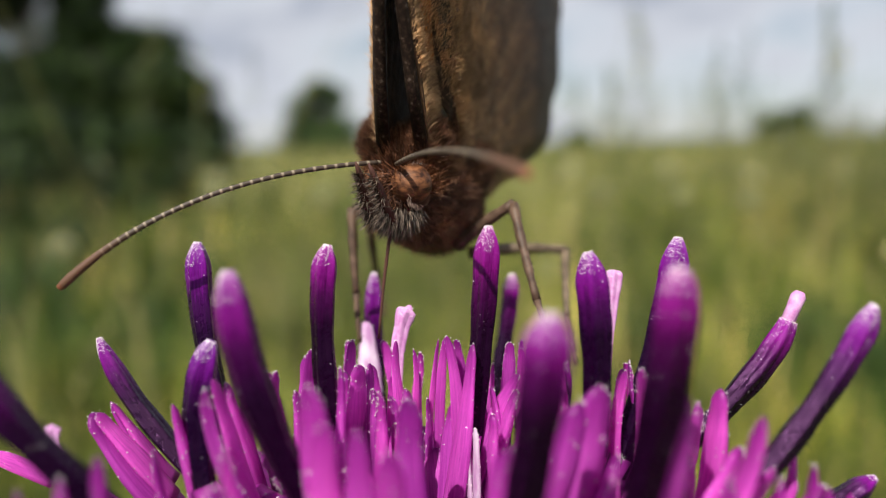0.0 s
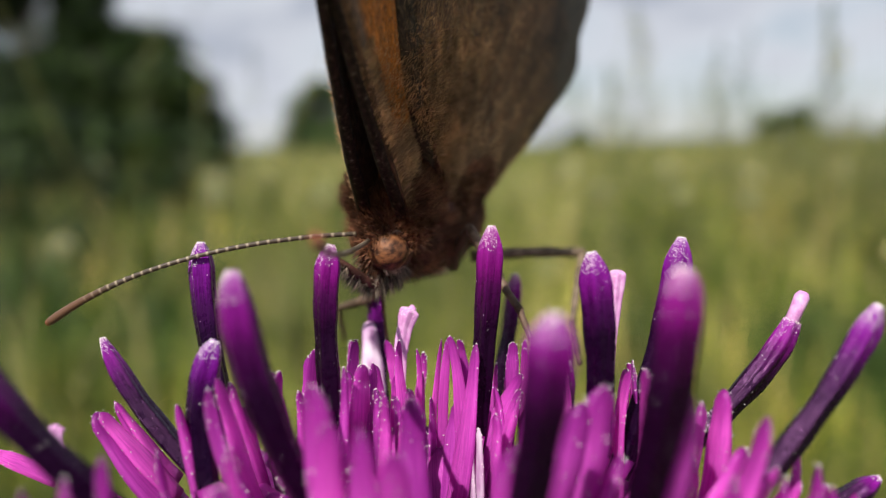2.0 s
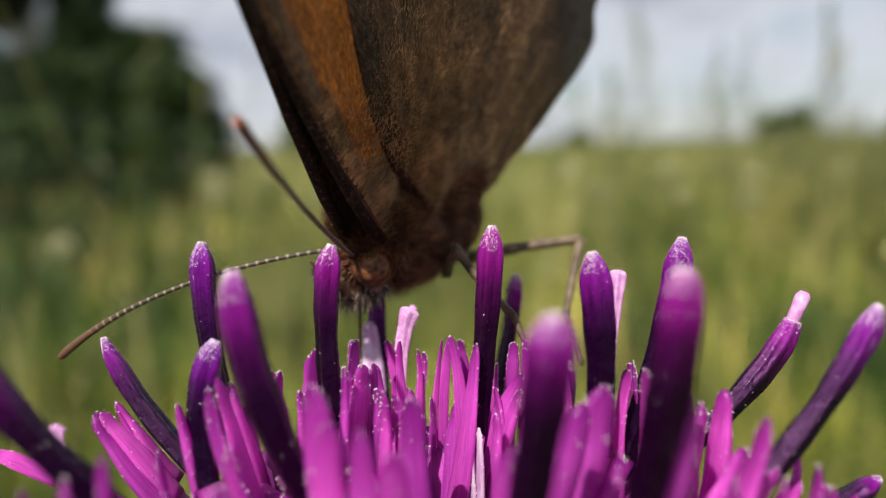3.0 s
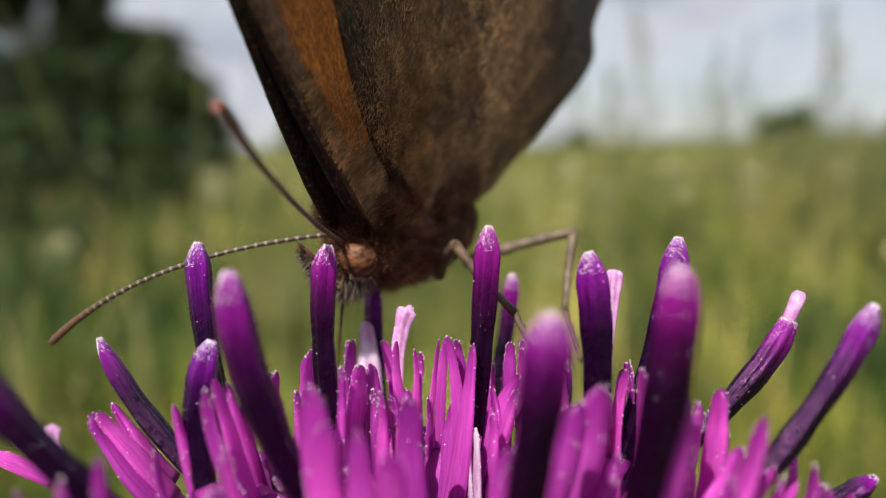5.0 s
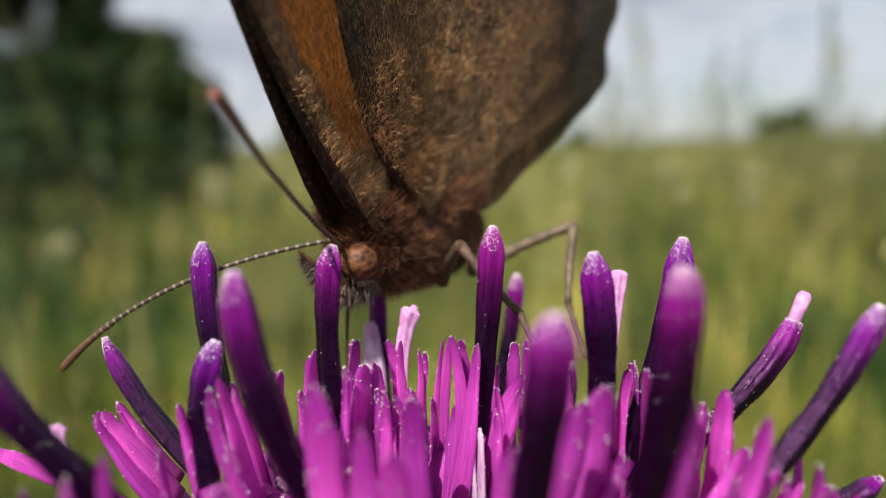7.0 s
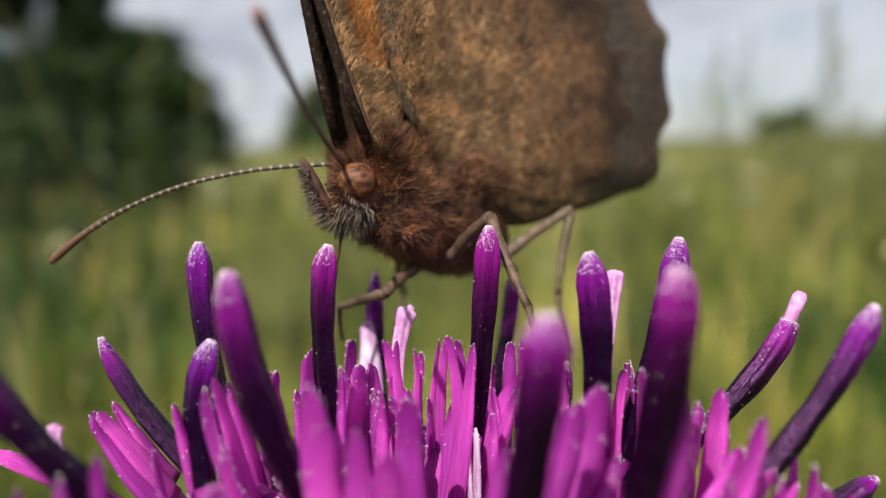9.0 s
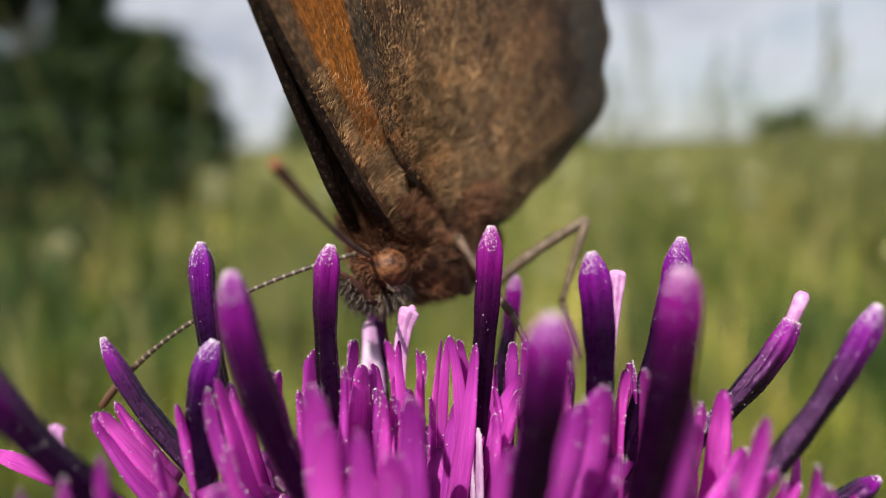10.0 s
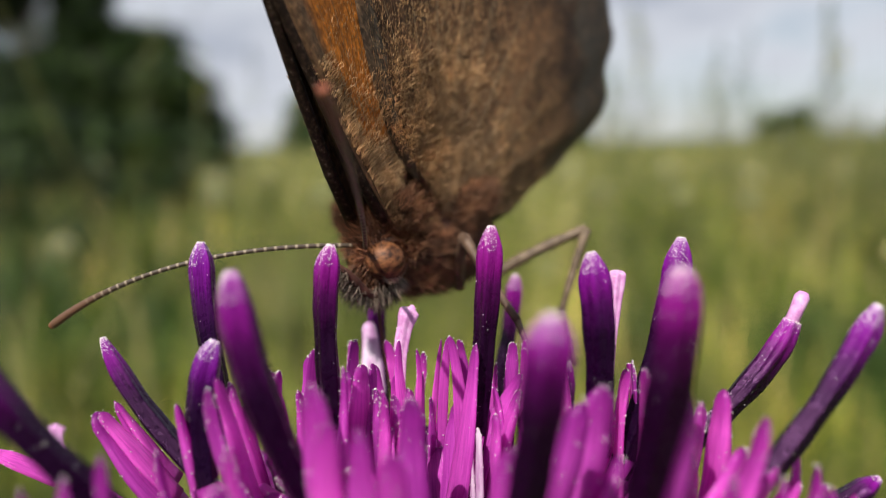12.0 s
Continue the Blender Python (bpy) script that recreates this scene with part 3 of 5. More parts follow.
flower = new("knapweed_flower")
flower.location = (0.00030, 0.02150, 0.43700)
f0 = floret((-8.07, 3.32, 9.97), (-8.11, 2.98, 7.38), (-6.64, 1.35, 2.70), 0.36, "full")
f1 = floret((-5.19, -3.72, 10.16), (-5.06, -4.07, 7.51), (-3.22, -3.56, 3.74), 0.41, "full")
f2 = floret((-3.58, 1.52, 10.11), (-3.96, 1.24, 7.96), (-3.48, 0.60, 4.64), 0.34, "full")
f3 = floret((-11.27, 2.91, 6.89), (-10.59, 2.66, 5.01), (-7.79, 1.37, 2.88), 0.31, "thin")
f4 = floret((-6.73, -0.03, 7.54), (-7.49, -0.28, 5.65), (-6.82, -1.05, 3.62), 0.37, "full")
f5 = floret((-11.04, -5.38, 9.05), (-9.70, -5.62, 7.18), (-7.44, -4.97, 4.47), 0.38, "full")
f6 = floret((-2.65, 7.14, 8.35), (-2.78, 6.75, 5.42), (-2.16, 5.29, 2.01), 0.30, "full")
f7 = floret((-1.25, 3.53, 7.70), (-1.62, 3.42, 6.90), (-1.62, 3.17, 5.04), 0.27, "pale")
lobe(f7, (-0.92, 3.45, 7.80), (-1.35, 3.40, 7.10), (-1.60, 3.30, 6.3), 0.34, STIGMA)
f8 = floret((1.29, 1.89, 10.64), (1.22, 1.53, 7.89), (0.81, 1.12, 4.30), 0.35, "full")
f9 = floret((2.76, 9.10, 7.96), (2.69, 8.79, 5.58), (1.71, 7.41, 2.75), 0.30, "full")
f10 = floret((1.86, -7.18, 9.88), (1.75, -7.42, 8.12), (1.37, -6.86, 5.44), 0.42, "full")
f11 = floret((4.04, 0.30, 10.05), (4.46, 0.02, 7.90), (4.27, -0.38, 4.84), 0.40, "full")
f12 = floret((5.62, 3.69, 8.96), (5.44, 3.32, 7.68), (5.15, 2.69, 5.19), 0.24, "pale")
f13 = floret((7.12, 1.85, 10.29), (6.81, 1.48, 7.55), (5.22, 0.49, 3.80), 0.37, "full")
f14 = floret((4.83, -5.49, 10.50), (4.84, -5.75, 8.53), (4.03, -5.44, 4.71), 0.42, "full")
f15 = floret((10.50, 1.51, 7.75), (9.84, 1.30, 6.18), (7.00, 0.51, 3.97), 0.35, "open")
f16 = floret((11.16, -1.86, 8.94), (10.10, -2.17, 6.61), (7.54, -2.99, 4.20), 0.32, "full")
f17 = floret((-15.23, 7.33, 2.16), (-15.12, 6.25, 1.61), (-12.91, 4.21, 1.41), 0.28, "pale")
f18 = floret((12.35, -0.55, 3.59), (11.79, -0.60, 3.24), (10.33, -0.72, 2.27), 0.30, "bare")
f19 = floret((4.19, 4.75, 5.55), (4.09, 4.60, 4.37), (3.84, 3.38, 2.79), 0.30, "thin")
lobe(f0, (-4.46, 2.53, 6.46), (-4.42, 2.60, 4.65), (-4.32, 2.69, 1.51), 0.62)
lobe(f6, (-3.24, 3.76, 6.56), (-3.23, 3.93, 5.59), (-3.37, 4.16, 3.50), 0.41)
lobe(f2, (-2.64, 0.74, 6.61), (-2.76, 0.86, 5.25), (-3.07, 0.98, 2.32), 0.71)
lobe(f6, (-2.46, 2.48, 6.10), (-2.36, 2.60, 4.65), (-2.06, 2.76, 2.07), 0.43)
lobe(f0, (-5.48, 1.87, 6.01), (-5.49, 2.02, 4.85), (-5.23, 2.28, 3.05), 0.53)
lobe(f6, (-1.96, 3.76, 6.56), (-1.63, 3.85, 5.01), (-1.26, 4.03, 2.52), 0.36)
lobe(f6, (-0.72, 3.71, 6.24), (-0.86, 3.85, 5.01), (-1.26, 4.03, 2.52), 0.26)
lobe(f6, (-0.01, 2.60, 6.97), (-0.28, 2.69, 5.38), (-0.22, 2.71, 1.69), 0.26)
lobe(f7, (0.30, 3.18, 6.80), (0.47, 3.37, 5.94), (0.68, 3.66, 4.28), 0.30)
lobe(f8, (1.96, 1.88, 7.00), (1.99, 2.04, 5.95), (1.91, 2.29, 4.00), 0.35)
lobe(f8, (2.28, 1.85, 6.78), (2.42, 2.02, 5.78), (2.40, 2.29, 4.00), 0.30)
lobe(f13, (5.48, 1.88, 6.09), (5.46, 2.06, 5.21), (5.49, 2.31, 3.23), 0.39)
lobe(f12, (5.80, 1.91, 6.32), (6.09, 2.09, 5.39), (6.22, 2.36, 3.59), 0.35)
lobe(f13, (5.82, 0.69, 6.27), (5.86, 0.86, 5.25), (5.65, 1.16, 3.70), 0.47)
lobe(f0, (-6.52, 0.08, 6.20), (-6.19, 0.17, 4.63), (-5.64, 0.41, 2.59), 0.49)
lobe(f3, (-10.48, 0.55, 5.19), (-9.67, 0.70, 4.07), (-8.39, 0.98, 2.32), 0.54)
lobe(f3, (-10.14, 1.17, 5.32), (-9.48, 1.30, 4.01), (-8.60, 1.62, 2.58), 0.43)
lobe(f17, (-14.38, 1.55, 3.63), (-13.66, 1.79, 3.16), (-12.65, 2.20, 2.41), 0.43)
lobe(f2, (-1.04, 0.64, 5.85), (-1.14, 0.73, 4.24), (-1.42, 0.93, 1.97), 0.65)
lobe(f8, (2.08, 0.64, 5.85), (1.68, 0.77, 4.58), (1.37, 0.98, 2.32), 0.48)
lobe(f8, (2.42, -0.01, 5.55), (2.38, 0.15, 4.46), (2.35, 0.43, 2.76), 0.57)
lobe(f2, (-3.60, 2.17, 6.01), (-3.68, 2.28, 4.57), (-3.62, 2.47, 2.19), 0.46)
lobe(f2, (-2.53, 1.24, 5.84), (-2.56, 1.37, 4.53), (-2.70, 1.59, 2.40), 0.50)
lobe(f6, (-1.83, 2.45, 5.83), (-1.81, 2.55, 4.29), (-1.78, 2.74, 1.88), 0.37)
lobe(f2, (-1.25, -0.34, 5.33), (-1.32, -0.18, 4.25), (-1.46, 0.10, 2.56), 0.55)
lobe(f6, (-1.03, 3.03, 5.66), (-0.98, 3.13, 4.08), (-1.15, 3.31, 1.62), 0.29)
lobe(f6, (-0.55, 2.35, 5.11), (-0.52, 2.45, 3.56), (-0.56, 2.69, 1.51), 0.21)
lobe(f19, (1.49, 3.08, 6.03), (1.47, 3.18, 4.45), (1.39, 3.36, 2.00), 0.24)
lobe(f19, (1.83, 2.74, 5.75), (1.95, 2.84, 4.18), (2.00, 3.05, 1.94), 0.27)
lobe(f19, (2.66, 2.74, 5.75), (2.79, 2.84, 4.18), (2.85, 3.05, 1.94), 0.24)
lobe(f19, (2.86, 1.80, 5.48), (2.86, 1.92, 4.14), (2.83, 2.17, 2.14), 0.28)
lobe(f19, (3.48, 1.51, 5.57), (3.62, 1.64, 4.25), (3.79, 1.88, 2.27), 0.46)
lobe(f13, (3.74, -0.01, 5.55), (3.79, 0.13, 4.30), (3.88, 0.41, 2.59), 0.49)
lobe(f13, (4.99, 1.19, 5.50), (5.09, 1.32, 4.18), (5.17, 1.57, 2.23), 0.41)
lobe(f15, (7.26, -0.01, 5.55), (7.28, 0.15, 4.46), (7.03, 0.41, 2.59), 0.46)
lobe(f0, (-5.73, 1.19, 5.50), (-5.62, 1.32, 4.18), (-5.29, 1.55, 2.05), 0.45)
lobe(f0, (-4.41, 0.64, 5.85), (-4.38, 0.75, 4.41), (-4.29, 0.98, 2.32), 0.43)
lobe(f0, (-6.01, 0.57, 5.35), (-5.92, 0.70, 4.07), (-5.60, 0.96, 2.15), 0.44)
lobe(f2, (-3.10, 0.99, 6.27), (-3.10, 1.10, 4.81), (-3.11, 1.31, 2.53), 0.61)
lobe(f2, (-3.74, 1.91, 6.36), (-3.87, 2.02, 4.85), (-3.85, 2.19, 2.32), 0.57)
lobe(f2, (-2.05, 0.64, 5.85), (-2.11, 0.75, 4.41), (-1.94, 0.98, 2.32), 0.48)
lobe(f2, (-1.43, 0.03, 5.88), (-1.40, 0.17, 4.63), (-1.39, 0.41, 2.59), 0.50)
lobe(f8, (1.49, 0.64, 5.85), (1.68, 0.77, 4.58), (1.81, 1.05, 2.84), 0.41)
lobe(f8, (1.51, -0.34, 5.36), (1.47, -0.20, 4.09), (1.44, 0.10, 2.56), 0.42)
lobe(f6, (-2.81, 6.30, 6.58), (-2.77, 6.17, 5.58), (-2.63, 5.76, 3.99), 0.55, WHITE_TUBE)
lobe(f5, (-8.25, -6.30, 6.17), (-8.57, -6.15, 2.57), (-5.31, -3.15, 0.20), 0.58)
lobe(f5, (-7.51, -6.30, 6.62), (-7.87, -6.15, 3.02), (-4.88, -3.15, 0.20), 0.67)
lobe(f5, (-8.82, -6.30, 6.05), (-9.26, -6.15, 2.45), (-5.74, -3.15, 0.20), 0.55)
lobe(f3, (-10.52, 0.50, 5.20), (-9.57, 0.75, 3.06), (-7.59, 1.00, 0.83), 0.86)
lobe(f3, (-10.20, 1.20, 5.35), (-9.37, 1.30, 3.02), (-7.36, 1.40, 0.61), 0.46)
lobe(f4, (-7.75, -1.00, 5.93), (-7.31, -0.75, 3.83), (-7.10, -0.50, 1.64), 0.66)
lobe(f4, (-7.70, -2.50, 5.20), (-7.51, -2.35, 1.60), (-4.66, -1.25, 0.20), 0.62)
lobe(f4, (-6.55, -2.50, 6.90), (-6.11, -2.35, 3.30), (-3.79, -1.25, 0.20), 0.62)
lobe(f1, (-6.10, -1.50, 6.83), (-5.88, -1.00, 4.32), (-5.10, -0.50, 1.64), 0.59)
lobe(f0, (-5.16, 0.30, 6.54), (-5.39, 0.40, 4.75), (-4.93, 0.50, 2.91), 0.50)
lobe(f1, (-5.22, -4.30, 6.05), (-5.33, -4.15, 2.45), (-3.30, -2.15, 0.20), 0.85)
lobe(f4, (-5.00, -6.30, 6.03), (-5.35, -6.15, 2.43), (-3.32, -3.15, 0.20), 0.75)
lobe(f2, (-4.24, 1.80, 6.79), (-4.64, 1.70, 3.69), (-4.62, 1.60, 0.50), 0.66)
lobe(f1, (-2.89, -4.50, 7.62), (-3.29, -4.35, 4.02), (-2.04, -2.25, 0.20), 0.99)
lobe(f2, (-2.95, -0.20, 6.82), (-3.03, 0.00, 4.11), (-3.39, 0.20, 1.26), 0.72)
lobe(f1, (-2.89, -5.30, 7.03), (-3.29, -5.15, 3.43), (-2.04, -2.65, 0.20), 0.79)
lobe(f2, (-2.36, 1.20, 6.49), (-2.49, 1.20, 4.20), (-2.35, 1.20, 1.84), 0.44)
lobe(f6, (-3.04, 2.40, 6.96), (-3.23, 2.20, 5.16), (-3.12, 2.00, 3.36), 0.38)
lobe(f6, (-1.81, 2.40, 6.93), (-1.73, 2.20, 4.58), (-1.06, 2.00, 2.22), 0.32)
lobe(f6, (-0.70, 2.60, 6.58), (-0.81, 2.50, 4.32), (-1.08, 2.40, 2.03), 0.20)
lobe(f2, (-1.80, -0.50, 6.22), (-1.79, -0.25, 3.85), (-2.05, 0.00, 1.37), 0.53)
lobe(f1, (-0.92, -2.20, 6.62), (-1.22, -2.05, 3.02), (-0.75, -1.10, 0.20), 0.91)
lobe(f1, (-1.92, -5.70, 7.02), (-2.11, -5.55, 3.42), (-1.31, -2.85, 0.20), 0.90)
lobe(f1, (-1.32, -5.70, 6.52), (-1.52, -5.55, 2.92), (-0.95, -2.85, 0.20), 0.78)
lobe(f8, (0.72, 0.60, 7.21), (0.56, 0.60, 4.18), (-0.02, 0.60, 1.04), 0.58)
lobe(f8, (0.09, 2.20, 7.05), (0.60, 2.10, 4.65), (0.39, 2.00, 2.22), 0.34)
lobe(f8, (-0.15, 2.60, 6.91), (-0.76, 2.50, 3.54), (-0.34, 2.40, 0.07), 0.19)
lobe(f11, (2.13, 1.00, 6.23), (1.16, 1.10, 4.43), (0.86, 1.20, 2.58), 0.48)
lobe(f11, (2.24, 2.20, 7.01), (2.38, 2.20, 4.60), (2.38, 2.20, 2.13), 0.25)
lobe(f11, (2.59, 2.40, 6.67), (2.70, 2.30, 4.41), (2.53, 2.20, 2.13), 0.23)
lobe(f10, (1.77, -4.50, 7.51), (1.71, -4.35, 3.91), (1.06, -2.25, 0.20), 0.88)
lobe(f10, (1.02, -5.30, 6.35), (1.06, -5.15, 2.75), (0.66, -2.65, 0.20), 0.82)
lobe(f13, (5.13, 0.20, 6.61), (4.81, 0.30, 4.46), (5.16, 0.40, 2.24), 0.38)
lobe(f13, (5.25, -1.40, 7.14), (5.57, -1.10, 5.04), (5.27, -0.80, 2.83), 0.48)
lobe(f13, (5.51, 0.80, 6.67), (5.76, 0.80, 4.56), (5.60, 0.80, 2.40), 0.33)
lobe(f16, (5.11, -5.30, 7.64), (5.31, -5.15, 4.04), (3.29, -2.65, 0.20), 0.84)
lobe(f16, (7.50, -1.00, 6.35), (7.71, -0.70, 4.03), (7.39, -0.40, 1.58), 0.72)
lobe(f16, (6.97, -4.70, 6.94), (6.96, -4.55, 3.34), (4.32, -2.35, 0.20), 0.82)
lobe(f16, (9.15, -2.00, 5.62), (9.45, -1.75, 3.94), (9.26, -1.50, 2.18), 0.40)
lobe(f16, (8.60, -4.30, 5.58), (8.94, -4.15, 1.98), (5.54, -2.15, 0.20), 0.54)
lobe(f18, (7.70, -4.70, 5.43), (7.93, -4.55, 1.83), (4.92, -2.35, 0.20), 0.83)
lobe(f16, (6.54, -2.00, 5.00), (6.71, -1.50, 3.50), (6.61, -1.00, 1.91), 0.69)
lobe(f16, (6.17, -5.30, 5.70), (6.52, -5.15, 2.10), (4.04, -2.65, 0.20), 0.67)
lobe(f18, (8.84, -4.80, 5.23), (9.23, -4.65, 1.63), (5.72, -2.40, 0.20), 0.55)
lobe(f18, (10.70, -2.50, 3.97), (10.36, -2.35, 0.37), (6.42, -1.25, -0.23), 0.53)
lobe(f15, (3.50, 0.50, 6.76), (3.61, 0.55, 4.48), (3.58, 0.60, 2.14), 0.53)
lobe(f8, (0.61, 0.45, 5.01), (0.68, 0.45, 3.09), (0.77, 0.50, 1.10), 0.25, WHITE_TUBE)
lobe(f8, (0.94, 0.45, 4.77), (0.96, 0.45, 2.96), (0.97, 0.50, 1.10), 0.27, WHITE_TUBE)
lobe(f14, (3.62, -3.20, 7.24), (3.41, -3.20, 4.00), (2.05, -1.60, 0.20), 1.07)
lobe(f14, (3.14, -3.60, 6.85), (2.71, -3.60, 4.20), (1.62, -1.80, 0.20), 0.88)
lobe(f14, (4.19, -3.60, 5.57), (3.90, -3.60, 3.76), (2.34, -1.80, 0.20), 1.06)
lobe(f14, (2.74, -3.20, 5.64), (2.57, -3.20, 3.55), (1.54, -1.60, 0.20), 1.03)
lobe(f16, (6.14, -2.40, 6.38), (5.82, -2.40, 3.14), (3.49, -1.20, 0.20), 0.80)
lobe(f16, (6.96, -1.60, 6.17), (6.70, -1.60, 2.73), (4.02, -0.80, 0.20), 0.75)
lobe(f16, (7.33, -3.00, 5.41), (6.93, -3.00, 3.45), (4.16, -1.50, 0.20), 0.92)
lobe(f16, (8.01, -3.20, 5.05), (7.64, -3.20, 3.40), (4.59, -1.60, 0.20), 0.73)
lobe(f16, (9.74, -2.60, 4.36), (9.09, -2.60, 2.93), (5.46, -1.30, 0.20), 0.67)
lobe(f16, (9.37, -2.00, 4.21), (8.92, -2.00, 2.77), (5.35, -1.00, 0.20), 0.55)
flower_base()
tagged(flower, "purple knapweed flower head with dark violet anthers and pink florets", "flower")
# lower ring of short lobes that fill the head
rnd = random.Random(21)
owners = [f0, f1, f2, f3, f4, f5, f6, f8, f9, f10, f11, f13, f14, f15, f16, f18]
for k in range(120):
    a = rnd.uniform(0, 2 * math.pi)
    q = rnd.uniform(0.1, 1.0) ** 0.6
    lean = q * 1.15
    reach = rnd.uniform(3.2, 4.9)
    b = Vector((math.cos(a) * 4.2 * q, math.sin(a) * 4.2 * q, 0.2))
    d = Vector((math.cos(a) * math.sin(lean), math.sin(a) * math.sin(lean), math.cos(lean)))
    own = min(owners, key=lambda o: (o.data.vertices[65].co - b * MM).length)
    lobe(own, tuple(b + d * reach), tuple(b + d * reach * 0.5 + Vector((0, 0, 0.5))), tuple(b), rnd.uniform(0.6, 0.95))

# ---- the butterfly; lengths in millimetres, y ahead, z up, x to its right ----
def fur_material(name, low, high, scale=900):
    m, n, l, b = material(name, 0.62, 0.3)
    geo = n.new("ShaderNodeNewGeometry")
    own = ramp(n, l, geo.outputs["Random Per Island"], [(0.0, low), (1.0, high)])
    patch = ramp(n, l, noise_tex(n, l, scale, 3), [(0.34, (0.35, 0.33, 0.32)), (0.5, (0.85, 0.83, 0.8)), (0.66, (1.75, 1.6, 1.45))])
    l.new(mix(n, l, "MULTIPLY", 0.9, own, patch), b.inputs["Base Color"])
    return m


def streaks(n, l, around, outward):
    """Noise drawn out from the wing's root to its margin."""
    c = n.new("ShaderNodeCombineXYZ")
    for name, k, socket in (("turn", around, 0), ("reach", outward, 1)):
        m = n.new("ShaderNodeMath")
        m.operation = "MULTIPLY"
        m.inputs[1].default_value = k
        l.new(attribute(n, name), m.inputs[0])
        l.new(m.outputs[0], c.inputs[socket])
    t = n.new("ShaderNodeTexNoise")
    t.inputs["Scale"].default_value, t.inputs["Detail"].default_value = 1.0, 4
    t.inputs["Roughness"].default_value, t.inputs["Distortion"].default_value = 0.62, 0.5
    l.new(c.outputs[0], t.inputs["Vector"])
    return t.outputs["Fac"]


def wing_material(name, base, orange, band, scaly=0.8, pass_through=0.12):
    """Scale-covered wing face: ground colour, an orange field, a darker outer band, fine scale grain."""
    m, n, l, b = material(name, 0.62, 0.2)
    grain = noise_tex(n, l, 5200, 3, 0.7, "Object", (1, 0.55, 0.55), 0.4)
    rays = streaks(n, l, 70, 3.2)
    blot = noise_tex(n, l, 420, 4, 0.6)
    col = ramp(n, l, blot, [(0.3, tuple(k * 0.62 for k in base)), (0.7, tuple(k * 1.3 for k in base))])
    if band:
        # pale hairy root; shade on the outer wing put into the colour
        col = mix(n, l, "MULTIPLY", 1.0, col, ramp(n, l, attribute(n, "along"), [(0.05, (1.6, 1.45, 1.3)), (0.34, (1.15, 1.1, 1.05)), (0.64, (0.62, 0.62, 0.62))]))
        broad = ramp(n, l, streaks(n, l, 5.0, 0.16), [(0.36, (0.62, 0.60, 0.58)), (0.5, (0.95, 0.94, 0.92)), (0.64, (1.5, 1.46, 1.4))])
        col = mix(n, l, "MULTIPLY", 0.8, col, broad)
    if band:
        tooth = ramp(n, l, streaks(n, l, 3.2, 0.30), [(0.40, (0.40, 0.37, 0.35)), (0.47, (1, 1, 1)), (0.62, (1.18, 1.16, 1.12))])
        col = mix(n, l, "MULTIPLY", 0.75, col, tooth)
    if orange:
        glow = ramp(n, l, streaks(n, l, 40, 0.5), [(0.35, tuple(k * 0.7 for k in orange)), (0.65, tuple(k * 1.2 for k in orange))])
        col = mix(n, l, "MIX", ramp(n, l, attribute(n, "field"), [(0.05, (0, 0, 0)), (0.9, (1, 1, 1))]), col, glow)
    if band:
        edge = n.new("ShaderNodeMath")
        edge.operation = "MULTIPLY_ADD"
        edge.inputs[1].default_value, edge.inputs[2].default_value = 0.34, -0.17
        l.new(streaks(n, l, 9, 0.1), edge.inputs[0])
        add = n.new("ShaderNodeMath")
        l.new(edge.outputs[0], add.inputs[0])
        l.new(attribute(n, "along"), add.inputs[1])
        col = mix(n, l, "MIX", ramp(n, l, add.outputs[0], [(0.69, (0, 0, 0)), (0.74, (0.9, 0.9, 0.9)), (0.90, (0.45, 0.45, 0.45))]), col, band)
        line = ramp(n, l, add.outputs[0], [(0.58, (0, 0, 0)), (0.68, (1, 1, 1)), (0.715, (0, 0, 0))])
        col = mix(n, l, "MULTIPLY", mix(n, l, "MULTIPLY", 1.0, line, (0.6, 0.6, 0.6)), col, (0.35, 0.32, 0.3))
    col = mix(n, l, "MULTIPLY", scaly, col, ramp(n, l, rays, [(0.34, (0.30, 0.28, 0.26)), (0.5, (0.95, 0.93, 0.9)), (0.66, (2.0, 1.9, 1.75))]))
    col = mix(n, l, "MULTIPLY", scaly * 0.6, col, ramp(n, l, grain, [(0.34, (0.3, 0.28, 0.26)), (0.5, (0.95, 0.93, 0.9)), (0.64, (2.0, 1.95, 1.8))]))
    l.new(col, b.inputs["Base Color"])
    bump(n, l, b, rays, 0.6, 0.00008)
    t = n.new("ShaderNodeBsdfTranslucent")
    l.new(mix(n, l, "MULTIPLY", 1.0, col, (1.5, 1.1, 0.8)), t.inputs["Color"])
    ms = n.new("ShaderNodeMixShader")
    ms.inputs["Fac"].default_value = pass_through
    l.new(b.outputs["BSDF"], ms.inputs[1])
    l.new(t.outputs["BSDF"], ms.inputs[2])
    l.new(ms.outputs["Shader"], n["Material Output"].inputs["Surface"])
    return m


FUR_BROWN = fur_material("thorax_fur", (0.030, 0.012, 0.007), (0.24, 0.108, 0.058))
FUR_RUST = fur_material("rust_fur", (0.055, 0.022, 0.011), (0.34, 0.165, 0.088))
# gold hair, its colour raised to carry the sun on the wing roots
FUR_GOLD = fur_material("sunlit_golden_wing_hair", (0.16, 0.085, 0.038), (0.62, 0.40, 0.21))
FUR_GREY = fur_material("grey_bristle", (0.016, 0.011, 0.008), (0.32, 0.25, 0.20))
FUR_PALE = fur_material("pale_orbit_scales", (0.14, 0.08, 0.06), (0.42, 0.32, 0.27))
